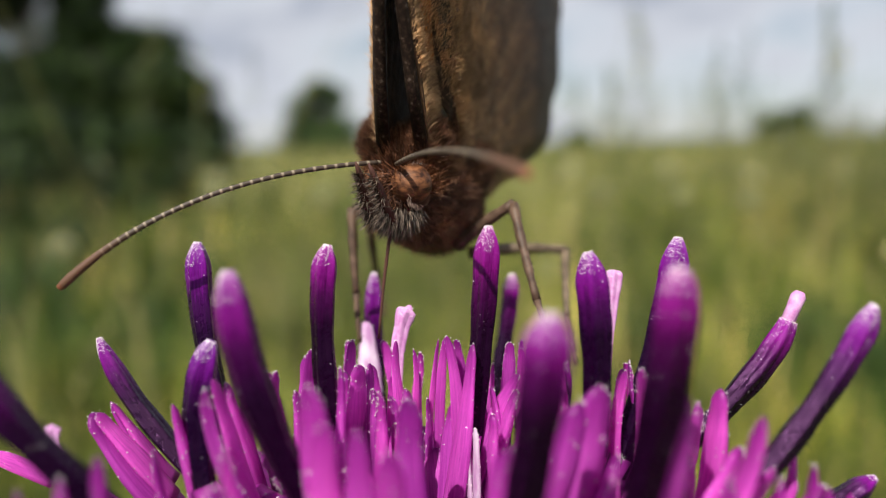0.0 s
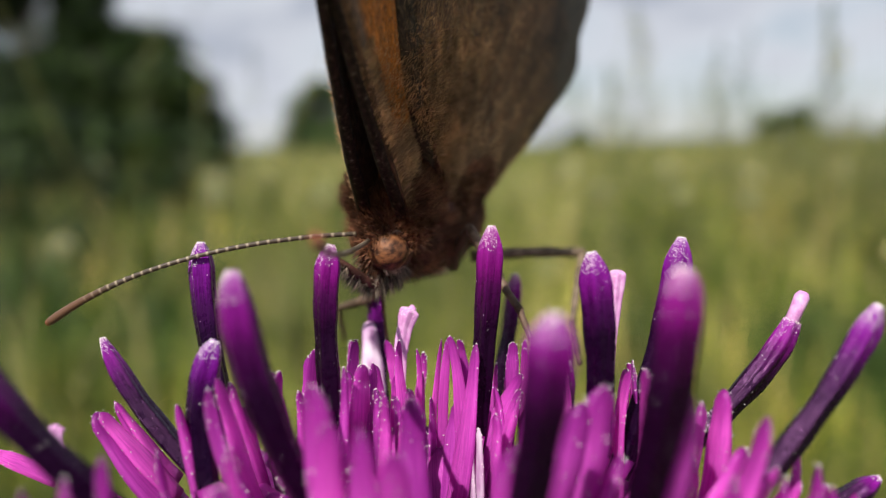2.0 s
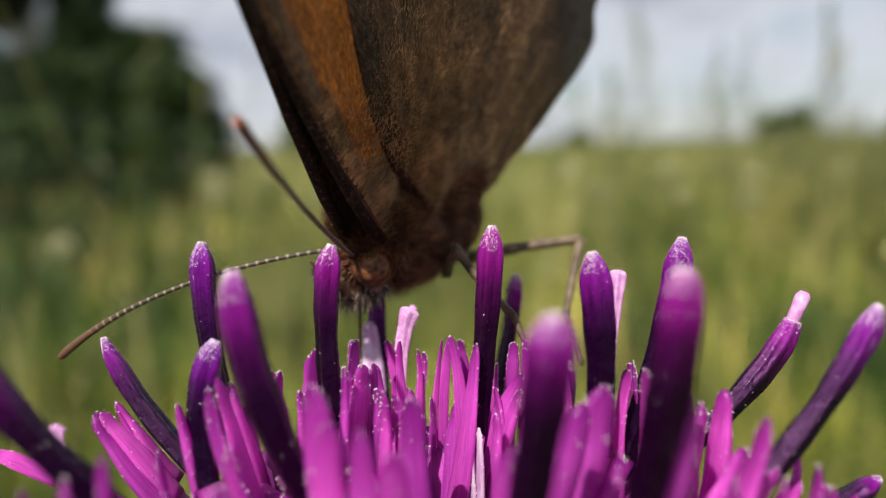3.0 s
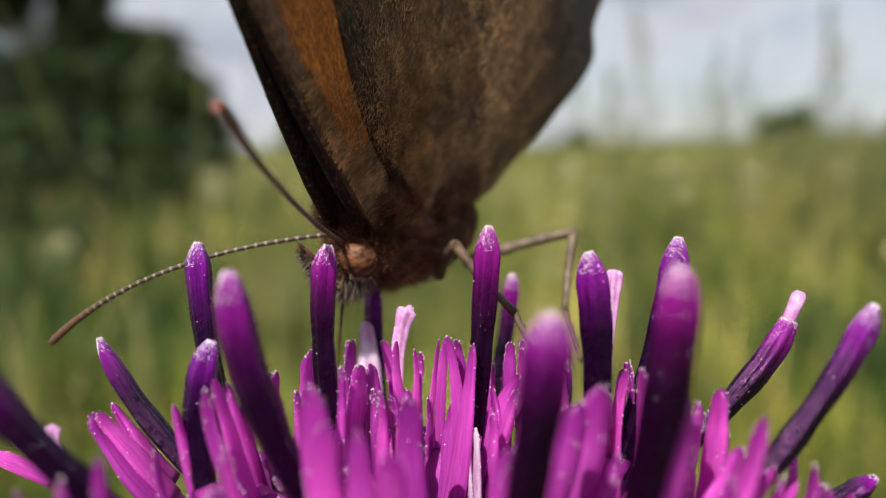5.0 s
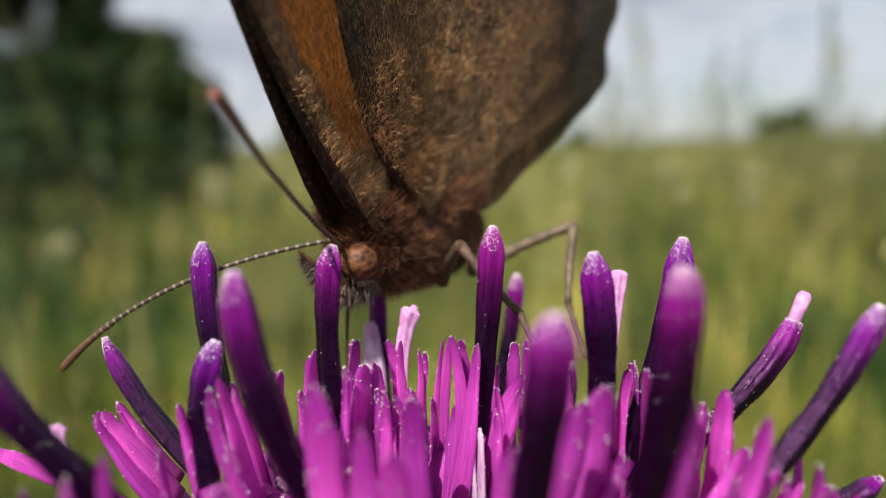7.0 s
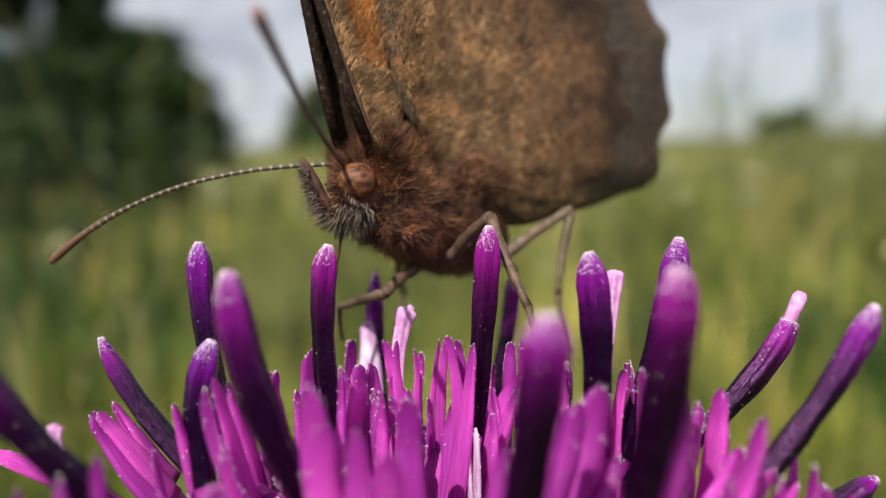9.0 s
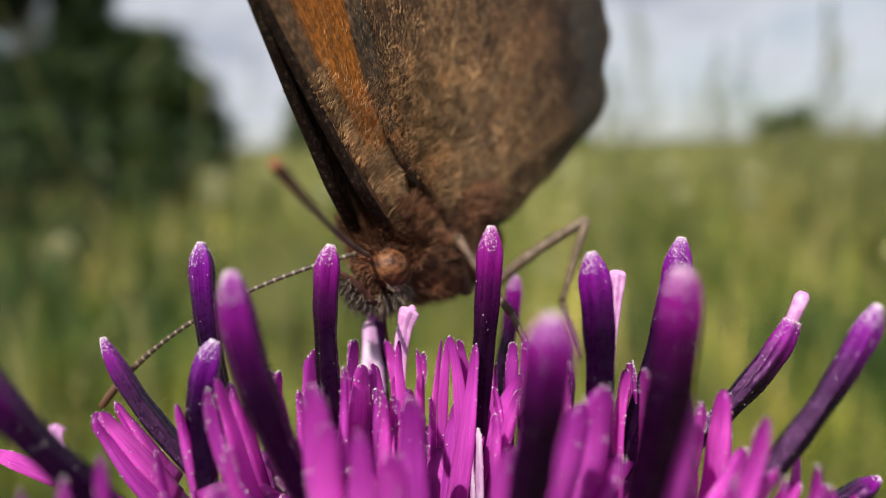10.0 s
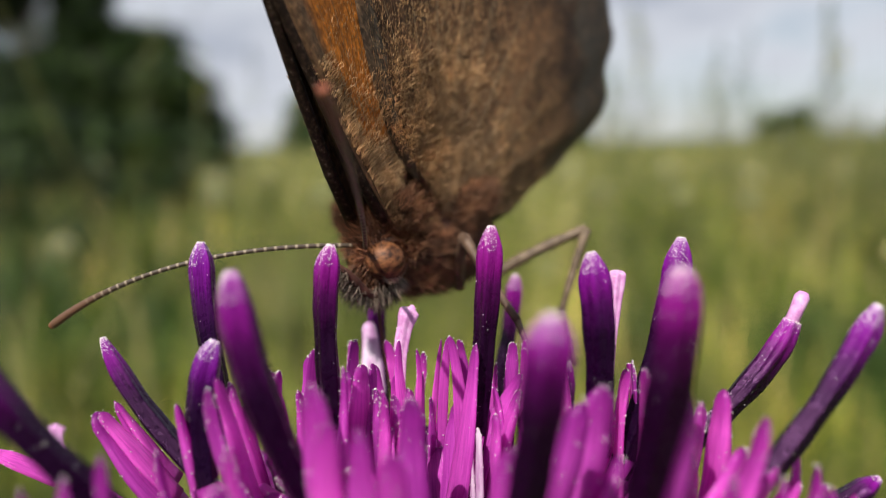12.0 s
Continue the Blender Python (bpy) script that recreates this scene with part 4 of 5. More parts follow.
SKIN = plain("body_chitin", [(0.3, (0.035, 0.013, 0.009)), (0.7, (0.12, 0.048, 0.034))], 900, 0.6, 0.3, 0.5, 0.0001)
LEG = plain("leg_scales", [(0.3, (0.065, 0.043, 0.027)), (0.7, (0.22, 0.16, 0.105))], 2500, 0.55, 0.35, 0.5, 0.00004)
# shade on the legs put into a darker copy of LEG; tarsi dark anyway
LEG_DARK = plain("leg_dark_shaded_scales", [(0.3, (0.042, 0.024, 0.016)), (0.7, (0.16, 0.10, 0.066))], 2500, 0.55, 0.3, 0.5, 0.00004)
UNDER_HIND = wing_material("hindwing_underside", (0.130, 0.071, 0.037), None, (0.058, 0.049, 0.039))
UNDER_FORE = wing_material("forewing_underside", (0.105, 0.060, 0.033), (0.36, 0.118, 0.015), None, 0.6, 0.06)
UPPER = wing_material("wing_upperside", (0.085, 0.052, 0.033), None, None)
VEIN = plain("wing_vein", [(0.3, (0.10, 0.063, 0.034)), (0.7, (0.22, 0.15, 0.085))], 3000, 0.6, 0.25, 0.3, 0.00003)
COSTA = plain("costa_dark", [(0.45, (0.014, 0.008, 0.006)), (0.62, (0.040, 0.024, 0.016)), (0.90, (0.30, 0.24, 0.20))], 6000, 0.6, 0.12, 0.4, 0.00004)


def antenna_material():
    m, n, l, b = material("antenna_banded", 0.5, 0.35)
    along = attribute(n, "along")
    w = n.new("ShaderNodeMath")
    w.operation = "MULTIPLY"
    w.inputs[1].default_value = 34 * 6.283
    l.new(along, w.inputs[0])
    si = n.new("ShaderNodeMath")
    si.operation = "SINE"
    l.new(w.outputs[0], si.inputs[0])
    bands = ramp(n, l, si.outputs[0], [(0.0, (0.055, 0.038, 0.026)), (0.6, (0.10, 0.072, 0.048)), (0.95, (0.30, 0.24, 0.17))])
    col = mix(n, l, "MIX", ramp(n, l, along, [(0.72, (0, 0, 0)), (0.86, (1, 1, 1))]), bands, (0.12, 0.06, 0.035))
    col = mix(n, l, "MIX", ramp(n, l, along, [(0.985, (0, 0, 0)), (1.0, (1, 1, 1))]), col, (0.30, 0.09, 0.05))
    l.new(col, b.inputs["Base Color"])
    bump(n, l, b, noise_tex(n, l, 9000, 2), 0.3, 0.00003)
    return m


ANTENNA = antenna_material()


def eye_material():
    m, n, l, b = material("compound_eye", 0.5, 0.25)
    vor = n.new("ShaderNodeTexVoronoi")
    vor.inputs["Scale"].default_value = 22000
    c = n.new("ShaderNodeTexCoord")
    l.new(c.outputs["Object"], vor.inputs["Vector"])
    col = ramp(n, l, noise_tex(n, l, 2600, 3, 0.6, "Object", (1, 1, 2.2)), [(0.38, (0.045, 0.017, 0.008)), (0.62, (0.23, 0.092, 0.038))])
    dots = n.new("ShaderNodeTexVoronoi")
    dots.inputs["Scale"].default_value = 3600
    l.new(c.outputs["Object"], dots.inputs["Vector"])
    col = mix(n, l, "MIX", ramp(n, l, dots.outputs["Distance"], [(0.10, (0.75, 0.75, 0.75)), (0.42, (0.28, 0.28, 0.28)), (0.75, (0, 0, 0))]), col, (0.025, 0.01, 0.006))
    l.new(col, b.inputs["Base Color"])
    bump(n, l, b, vor.outputs["Distance"], 0.35, 0.00003)
    return m


EYE = eye_material()
fly = new("butterfly")


def hair(soup, p, d, length, width, sag, rnd):
    """One bristle: a bent three-sided spike."""
    side = d.cross(Vector((rnd.gauss(0, 1), rnd.gauss(0, 1), rnd.gauss(0, 1)))).normalized() * width
    other = d.cross(side).normalized() * width
    mid = p + d * length * 0.55
    end = p + d * length + sag * length
    pts = [p + side, p - side * 0.5 + other, p - side * 0.5 - other, mid + side * 0.7, mid - side * 0.35 + other * 0.7, mid - side * 0.35 - other * 0.7, end]
    soup.add(pts, ((0, 1, 4, 3), (1, 2, 5, 4), (2, 0, 3, 5), (3, 4, 6), (4, 5, 6), (5, 3, 6)))


def fur_on(name, centre, axes, count, length, lay, mat, parent, seed, keep=None, width=0.018, spread=0.45, turn=None):
    """Hair over an ellipsoid, combed towards lay."""
    rnd = random.Random(seed)
    soup = Soup()
    lay = Vector(lay)
    made = 0
    while made < count:
        d = Vector((rnd.gauss(0, 1), rnd.gauss(0, 1), rnd.gauss(0, 1))).normalized()
        if keep and not keep(d):
            continue
        p = Vector((d.x * axes[0], d.y * axes[1], d.z * axes[2]))
        nrm = Vector((d.x / axes[0], d.y / axes[1], d.z / axes[2])).normalized()
        if turn:
            p, nrm = turn @ p, turn @ nrm
        p = p + Vector(centre)
        clump = noise.noise_vector(p * 1.6 + Vector((seed, 0, 0)))
        way = (nrm * 0.55 + lay + clump * 0.6 + Vector((rnd.gauss(0, spread), rnd.gauss(0, spread), rnd.gauss(0, spread))) * 0.6).normalized()
        hair(soup, mm(p), way, length * rnd.uniform(0.5, 1.25) * MM, width * MM, lay * 0.25 + Vector((0, 0, -0.05)), rnd)
        made += 1
    return soup_part(name, soup, mat, parent)


def build_body():
    bm = bmesh.new()
    lump(bm, mm((0, -0.55, -1.3)), mm((1.75, 3.85, 1.9)), 0.06, 4, Euler((radians(24), 0, 0)).to_matrix(), 1.5)
    thorax = part("thorax", bm, SKIN, fly, "stout brown hairy thorax")
    fur_on("fur", (0, -0.55, -1.3), (1.7, 3.8, 1.85), 38000, 0.33, (0, -0.4, -0.15), FUR_BROWN, thorax, 1, lambda d: d.z > -0.5 or noise.noise(d * 40) > 0.25, 0.0075, 0.55, Euler((radians(24), 0, 0)).to_matrix())
    fur_on("tuft_fur", (0, 0.3, -0.8), (1.72, 2.4, 1.6), 4200, 0.6, (0, -0.3, 0.1), FUR_RUST, thorax, 4, lambda d: noise.noise(d * 3.1) > 0.12, 0.009, 0.4)
    fur_on("wing_root_fur", (-0.95, 1.1, 1.0), (0.35, 0.9, 0.8), 1500, 0.6, (-0.1, -0.2, 0.4), FUR_RUST, thorax, 14, None, 0.012)
    fur_on("collar_fur", (0, 1.9, 0.0), (1.3, 1.2, 0.95), 3600, 0.6, (0, 0.1, 0.2), FUR_RUST, thorax, 2, lambda d: d.z > -0.3, 0.012)
    fur_on("wing_base_fur", (-1.2, -1.8, -0.15), (0.75, 1.85, 0.85), 4000, 0.42, (-0.1, -0.3, 0.2), FUR_RUST, thorax, 12, lambda d: d.x < 0.3, 0.012)
    for s in (-1, 1):
        bm = bmesh.new()
        lump(bm, mm((s * 0.82, 1.05, 0.50)), mm((0.42, 0.80, 0.90)), 0.08, 3, None, 1.6)
        pad = part("shoulder", bm, SKIN, fly, "furry golden-brown shoulder at the wing root")
        fur_on("fur", (s * 0.82, 1.05, 0.50), (0.42, 0.80, 0.90), 4200, 0.45, (s * 0.15, -0.35, 0.55), FUR_GOLD, pad, 31 + s, lambda d: noise.noise(d * 2.4) > -0.15, 0.0095, 0.4)
        fur_on("under_fur", (s * 0.82, 1.05, 0.45), (0.42, 0.80, 0.90), 3000, 0.45, (s * 0.1, -0.2, 0.4), FUR_RUST, pad, 41 + s, None, 0.0095, 0.5)
    for s in (-1, 1):
        fur_on("wing_collar_fur", (s * 0.86, 2.15, 1.2), (0.36, 0.60, 0.80), 3400, 0.48, (s * 0.1, 0.0, 0.55), FUR_BROWN, thorax, 51 + s, None, 0.010, 0.5)
        fur_on("wing_collar_ruff", (s * 0.88, 2.05, 1.15), (0.38, 0.60, 0.80), 1500, 0.55, (s * 0.15, -0.1, 0.5), FUR_RUST, thorax, 61 + s, lambda d: noise.noise(d * 2.6) > 0.0, 0.010, 0.4)
    bm = bmesh.new()
    lump(bm, mm((0, 1.7, 0.45)), mm((0.8, 1.6, 1.05)), 0.05, 3)
    ridge = part("back_ridge", bm, SKIN, fly, "dark furry back between the wings")
    fur_on("fur", (0, 1.7, 0.45), (0.8, 1.5, 0.95), 4200, 0.7, (0, 0.2, 0.6), FUR_BROWN, ridge, 17, lambda d: d.z > -0.2, 0.012)
    bm = bmesh.new()
    pts = bezier(mm((0, -1.6, -0.7)), mm((0, -6, -0.2)), mm((0, -10.5, 0.6)), 16)
    tube(bm, pts, [MM * 1.4 * (1 - 0.75 * (i / 16) ** 2.4) * (1 + 0.05 * (i % 2)) for i in range(17)], 14)
    ab = part("abdomen", bm, SKIN, fly, "slender dark brown abdomen")
    fur_on("fur", (0, -5.8, -0.15), (1.3, 4.4, 1.2), 1600, 0.4, (0, -0.8, 0), FUR_BROWN, ab, 3)


NECK = (-0.49, 1.965, -0.1)


def build_head():
    bm = bmesh.new()
    lump(bm, mm((0, 0.85, 0.1)), mm((0.95, 0.9, 1.0)), 0.05, 3)
    skull = part("head", bm, SKIN, fly, "brown hairy head")
    for s in (-1, 1):
        bm = bmesh.new()
        lump(bm, (0, 0, 0), mm((0.72, 0.66, 0.67)), 0.0, 4)
        e = part("eye", bm, EYE, skull, "large brown compound eye")
        e.location = mm((s * 0.52, 1.17, 0.3))
        e.rotation_euler = (0, 0, radians(-s * 14))
        ring = Soup()
        rr = random.Random(70 + s)
        for k in range(900):
            a = rr.gauss(3.9, 0.75)
            d = Vector((0.22 + rr.gauss(0, 0.08), math.cos(a), math.sin(a))).normalized()
            p = mm((d.x * 0.72 * s, d.y * 0.66, d.z * 0.67))
            way = Vector((s * 0.55, d.y * 0.9, d.z * 0.9)) + Vector((rr.gauss(0, 0.2), rr.gauss(0, 0.2), rr.gauss(0, 0.2)))
            hair(ring, p, way.normalized(), rr.uniform(0.12, 0.26) * MM, 0.012 * MM, Vector((s * 0.1, 0, -0.1)), rr)
        soup_part("eye_fringe", ring, FUR_PALE, e, "pale fringe of scales round the eye")
        bm = bmesh.new()
        pts = [mm((s * 0.34, 1.2, -0.75)), mm((s * 0.38, 1.95, -0.8)), mm((s * 0.37, 2.3, -0.3)), mm((s * 0.34, 2.5, 0.3)), mm((s * 0.30, 2.68, 0.75)), mm((s * 0.27, 2.88, 1.2))]
        tube(bm, pts, [MM * k for k in (0.16, 0.2, 0.2, 0.17, 0.12, 0.03)], 8)
        part("palp", bm, SKIN, skull, "upturned bristly palp")
        rnd = random.Random(40 + s)
        soup = Soup()
        for k in range(560):
            f = rnd.random() ** 1.15 * 3.999
            p = pts[int(f)].lerp(pts[int(f) + 1], f % 1)
            w = Vector((rnd.gauss(0, 0.45), 0.65 + rnd.gauss(0, 0.4), -0.6 + 0.3 * f + rnd.gauss(0, 0.45))).normalized()
            hair(soup, p, w, rnd.uniform(0.25, 0.85) * (1 - 0.10 * f) * MM, 0.018 * MM, Vector((0, 0.1, -0.1)), rnd)
        soup_part("bristles", soup, FUR_GREY, skull, "grey and white bristles")
    fur_on("fur", (0, 0.85, 0.2), (0.9, 0.9, 0.95), 1300, 0.45, (0, 0.15, 0.1), FUR_BROWN, skull, 5, lambda d: abs(d.x) < 0.55)
    fur_on("face_bristles", (0, 1.3, -0.55), (0.75, 0.75, 0.6), 800, 0.45, (0, 0.35, -0.55), FUR_GREY, skull, 6, lambda d: d.z < 0.3, 0.017)
    bm = bmesh.new()
    tube(bm, bezier(mm((0, 1.5, -0.85)), mm((0, 2.0, -2.4)), mm((0, 2.4, -4.8)), 8), [MM * 0.07 * (1 - 0.4 * i / 8) for i in range(9)], 8)
    part("proboscis", bm, SKIN, skull, "slender dark proboscis")
    return skull


def wing_flare(a, q, f):
    """How far the hindwing bows outwards: its rear lobe flares, its lowest fold and outer margin turn back in."""
    out = 1.85 * max(0.0, min(1.0, (62 - a) / 66)) ** 1.3 * q / 14.0
    fold = 1.4 * max(0.0, (16 - a) / 30) ** 1.4 * q / 14.0
    return out - fold - 0.6 * max(0.0, f - 0.62) ** 1.5


def pleat(a, f, fore):
    """Shallow pleats, raised along the veins."""
    step, start = (9.0, 65) if fore else (11.0, 9)
    return (0.04 if fore else 0.06) * math.cos((a - start) / step * 2 * math.pi) * f * (1.1 - 0.5 * f)


def wing(name, side, fore):
    """One wing, hinged at its origin: outline by angle round the hinge from the rear (0) to the front."""
    if fore:
        turns = [55, 63, 73, 83, 90, 95, 98.5, 100.8, 103, 106]
        reach = [11, 15, 19, 21.8, 23, 22.4, 19, 12, 6.5, 3.2]
    else:
        turns = [-42, -30, -17, -9, -4, 1, 8, 17, 26, 43, 60, 74, 84, 91, 96, 101, 106, 112]
        reach = [2.6, 4.7, 7.8, 12.4, 15.2, 15.2, 16.7, 17.8, 18.5, 19.2, 19.4, 18.6, 16.6, 13.5, 8.6, 6.3, 4.3, 2.6]
    na, nr = 90, 34
    bm = bmesh.new()
    along = bm.verts.layers.float.new("along")
    field = bm.verts.layers.float.new("field")
    turn_tag = bm.verts.layers.float.new("turn")
    reach_tag = bm.verts.layers.float.new("reach")
    sheets = []
    for face in (0, 1):
        grid = []
        for i in range(na + 1):
            a = turns[0] + (turns[-1] - turns[0]) * i / na
            r = float(np.interp(a, turns, reach))
            if not fore and -9 < a < 80:
                r += 0.45 + 1.2 * (1 - abs(math.sin((a + 7) / 12.0 * math.pi))) ** 1.6 - 0.2
            row = []
            for j in range(nr + 1):
                f = 0.03 + 0.97 * j / nr
                q = r * f
                y, z = -q * math.cos(radians(a)), q * math.sin(radians(a))
                # gentle camber, pleats between the veins, a rolled front edge
                x = -0.55 * math.sin(math.pi * min(1, f)) * 0.5 - pleat(a, f, fore) - (0.28 if not fore else 0.0)
                if not fore:
                    x -= wing_flare(a, q, f)
                x -= 0.09 * face * (0.3 if j == nr or i in (0, na) else 1)
                v = bm.verts.new(mm((x * -side, y, z)))
                v[along] = f
                v[turn_tag], v[reach_tag] = radians(a), q
                v[field] = max(0.0, min(1.0, (98.5 - a) / 4)) * max(0, min(1, (q - 2.0) / 2.5)) if fore else 0.0
                row.append(v)
            grid.append(row)
        sheets.append(grid)
    for s, grid in enumerate(sheets):
        for i in range(na):
            for j in range(nr):
                q = (grid[i][j], grid[i + 1][j], grid[i + 1][j + 1], grid[i][j + 1])
                fc = bm.faces.new(q if (s == 1) == (side < 0) else q[::-1])
                fc.material_index = s
    a, b = sheets
    for i in range(na):
        for j in (0, nr):
            bm.faces.new((a[i][j], a[i + 1][j], b[i + 1][j], b[i][j]))
    for j in range(nr):
        for i in (0, na):
            bm.faces.new((a[i][j], a[i][j + 1], b[i][j + 1], b[i][j]))
    bmesh.ops.recalc_face_normals(bm, faces=bm.faces)
    ob = part(name, bm, UPPER, fly, "scalloped mottled brown hindwing" if not fore else "dark brown forewing with an orange field")
    ob.data.materials.append(UNDER_FORE if fore else UNDER_HIND)
    for a in ((65, 75, 83, 89, 94, 98) if fore else (-2, 9, 20, 31, 42, 54, 66, 78, 90)):
        r = float(np.interp(a, turns, reach))
        bm = bmesh.new()
        pts = []
        for k in range(11):
            f = 0.1 + 0.86 * k / 10
            q = r * f
            x = -0.275 * math.sin(math.pi * f) - pleat(a, f, fore) - (0.28 if not fore else 0.0) - 0.07
            if not fore:
                x -= wing_flare(a, q, f)
            pts.append(mm((x * -side, -q * math.cos(radians(a)), q * math.sin(radians(a)))))
        tube(bm, pts, [MM * (0.03 if fore else 0.042) * (1 - 0.6 * k / 10) for k in range(11)], 6)
        part("vein", bm, VEIN, ob)
    if fore:
        bm = bmesh.new()
        pts = [mm((0.06 * side, -r * math.cos(radians(a)), r * math.sin(radians(a)))) for a, r in ((108, 0.8), (106, 3.2), (103, 6.5), (100.9, 12), (98.6, 19), (95, 22.4))]
        tube(bm, pts, [MM * k for k in (0.24, 0.22, 0.19, 0.16, 0.13, 0.06)], 8)
        part("costa", bm, COSTA, ob, "dark front edge flecked with white scales")
        rnd = random.Random(9 + side)
        soup = Soup()
        for k in range(2200):
            f = rnd.random() ** 1.1 * 4.3
            p = pts[int(f)].lerp(pts[int(f) + 1], f % 1)
            w = Vector((rnd.gauss(0, 0.6), 0.5 + rnd.gauss(0, 0.4), 0.8)).normalized()
            hair(soup, p + Vector((rnd.gauss(0, 1), rnd.gauss(0, 1), 0)) * 0.05 * MM, w, rnd.uniform(0.05, 0.13) * MM, 0.018 * MM, Vector((0, 0, 0)), rnd)
        soup_part("edge_fringe", soup, COSTA, ob)
    rnd = random.Random(f"{name}{side}")
    soup = Soup()
    for k in range(2600 if fore else 30000):
        a = radians(rnd.uniform(70, 97) if fore else rnd.uniform(-25, 108))
        q = rnd.random() ** (1.6 if fore else 1.2) * (10 if fore else 12) + 0.3
        deg = math.degrees(a)
        f = q / float(np.interp(deg, turns, reach))
        if f > 0.9:
            continue
        x = -0.275 * math.sin(math.pi * f) - pleat(deg, f, fore) - 0.07 - (0.0 if fore else 0.28 + wing_flare(deg, q, f))
        p = Vector((x * -side, -q * math.cos(a), q * math.sin(a)))
        w = Vector((side * rnd.uniform(0.12, 0.5), -math.cos(a) + rnd.gauss(0, 0.25), math.sin(a) + rnd.gauss(0, 0.25))).normalized()
        hair(soup, mm(p), w, rnd.uniform(0.22, 0.5) * (1 - q / 16) * MM, 0.009 * MM, Vector((0, 0, -0.1)), rnd)
    for k in range(700 if fore else 3800):
        deg = rnd.uniform(80, 98) if fore else rnd.uniform(35, 110)
        q = rnd.random() * 5.5 + 0.4
        a = radians(deg)
        f = min(0.9, q / float(np.interp(deg, turns, reach)))
        x = -0.275 * math.sin(math.pi * f) - pleat(deg, f, fore) - 0.05 - (0.0 if fore else 0.28 + wing_flare(deg, q, f))
        w = Vector((side * rnd.uniform(0.5, 1.1), -math.cos(a) + rnd.gauss(0, 0.35), math.sin(a) + rnd.gauss(0, 0.35))).normalized()
        hair(soup, mm((x * -side, -q * math.cos(a), q * math.sin(a))), w, rnd.uniform(0.35, 0.75) * (1 - q / 11) * MM, 0.009 * MM, Vector((side * 0.15, 0, -0.2)), rnd)
    for k in range(9500 if fore else 0):
        deg = rnd.uniform(68, 104)
        q = rnd.random() ** 1.3 * 6.5 + 0.4
        if deg < 95 and q > 2.2 + rnd.random() * 1.6:
            continue
        a = radians(deg)
        x = -0.275 * math.sin(math.pi * min(0.9, q / float(np.interp(deg, turns, reach)))) - 0.1
        w = Vector((side * rnd.uniform(0.25, 0.7), -0.55 - math.cos(a) + rnd.gauss(0, 0.25), math.sin(a) * 0.8 + rnd.gauss(0, 0.25))).normalized()
        hair(soup, mm((x * -side, -q * math.cos(a), q * math.sin(a))), w, rnd.uniform(0.3, 0.62) * (1 - q / 11) * MM, 0.009 * MM, Vector((side * 0.1, -0.1, -0.1)), rnd)
    soup_part("base_hair", soup, FUR_GOLD, ob)
    return ob


HINGE_FORE, HINGE_HIND = (0.84, 2.45, 0.40), (0.95, 0.3, 0.30)
HINGE_FORE_RIGHT = (0.46, 2.60, 0.40)


def antenna(side):
    """A banded antenna, gently bowed, with a slim club; it lies along y from its root."""
    bm = bmesh.new()
    n = 60
    bow = 2.0 if side > 0 else 0.9
    pts = bezier((0, 0, 0), mm((0, 6.0, bow)), mm((0, 10.3, 0)), n)
    radii = [MM * (0.072 + 0.010 * (i % 2) + 0.075 * max(0, (i / n - 0.62) / 0.38) ** 1.2 * (1 - max(0, (i / n - 0.95) / 0.05) ** 2 * 0.6)) for i in range(n + 1)]
    tube(bm, pts, radii, 10)
    return part("antenna", bm, ANTENNA, HEAD, "slender banded antenna with a brown club")


def leg_segment(name, length, r0, r1, mat=LEG):
    """A leg segment along y from its origin, with small spines."""
    rnd = random.Random(f"{name}{length}{r0}")
    n = 10
    pts = [mm((0, length * i / n, 0.03 * length * math.sin(math.pi * i / n))) for i in range(n + 1)]
    bm = bmesh.new()
    tube(bm, pts, [MM * (r0 + (r1 - r0) * i / n) * (1 + 0.12 * math.sin(i * 2.1)) for i in range(n + 1)], 8)
    soup = Soup()
    for k in range(int(30 * length)):
        f = rnd.random()
        p = mm((0, length * f, 0))
        a = rnd.uniform(0, 6.283)
        rr = r0 + (r1 - r0) * f
        d = Vector((math.cos(a), 0.9, math.sin(a))).normalized()
        hair(soup, p + Vector((math.cos(a), 0, math.sin(a))) * rr * 0.8 * MM, d, rnd.uniform(0.08, 0.2) * MM, 0.012 * MM, Vector((0, 0, 0)), rnd)
    seg = part(name, bm, mat, fly)
    soup_part("spine_hair", soup, mat, seg)
    return seg


build_body()
HEAD = build_head()
WINGS = [wing("forewing", -1, True), wing("hindwing", -1, False), wing("forewing", 1, True), wing("hindwing", 1, False)]
ANT = [antenna(-1), antenna(1)]
LEGS = []
for femur_len, tibia_len, tarsus_len in ((3.0, 3.6, 1.6), (4.6, 3.4, 2.3), (3.0, 3.2, 1.8), (3.0, 3.6, 1.8)):
    # only the left hind leg keeps the lit colour
    shade = LEG_DARK if femur_len == 3.0 else LEG
    LEGS.append((leg_segment("femur", femur_len, 0.25, 0.19, shade), leg_segment("tibia", tibia_len, 0.19, 0.13, shade), leg_segment("tarsus", tarsus_len, 0.12, 0.08, LEG_DARK)))
tagged(fly, "brown meadow butterfly with folded wings feeding on the flower", "butterfly")


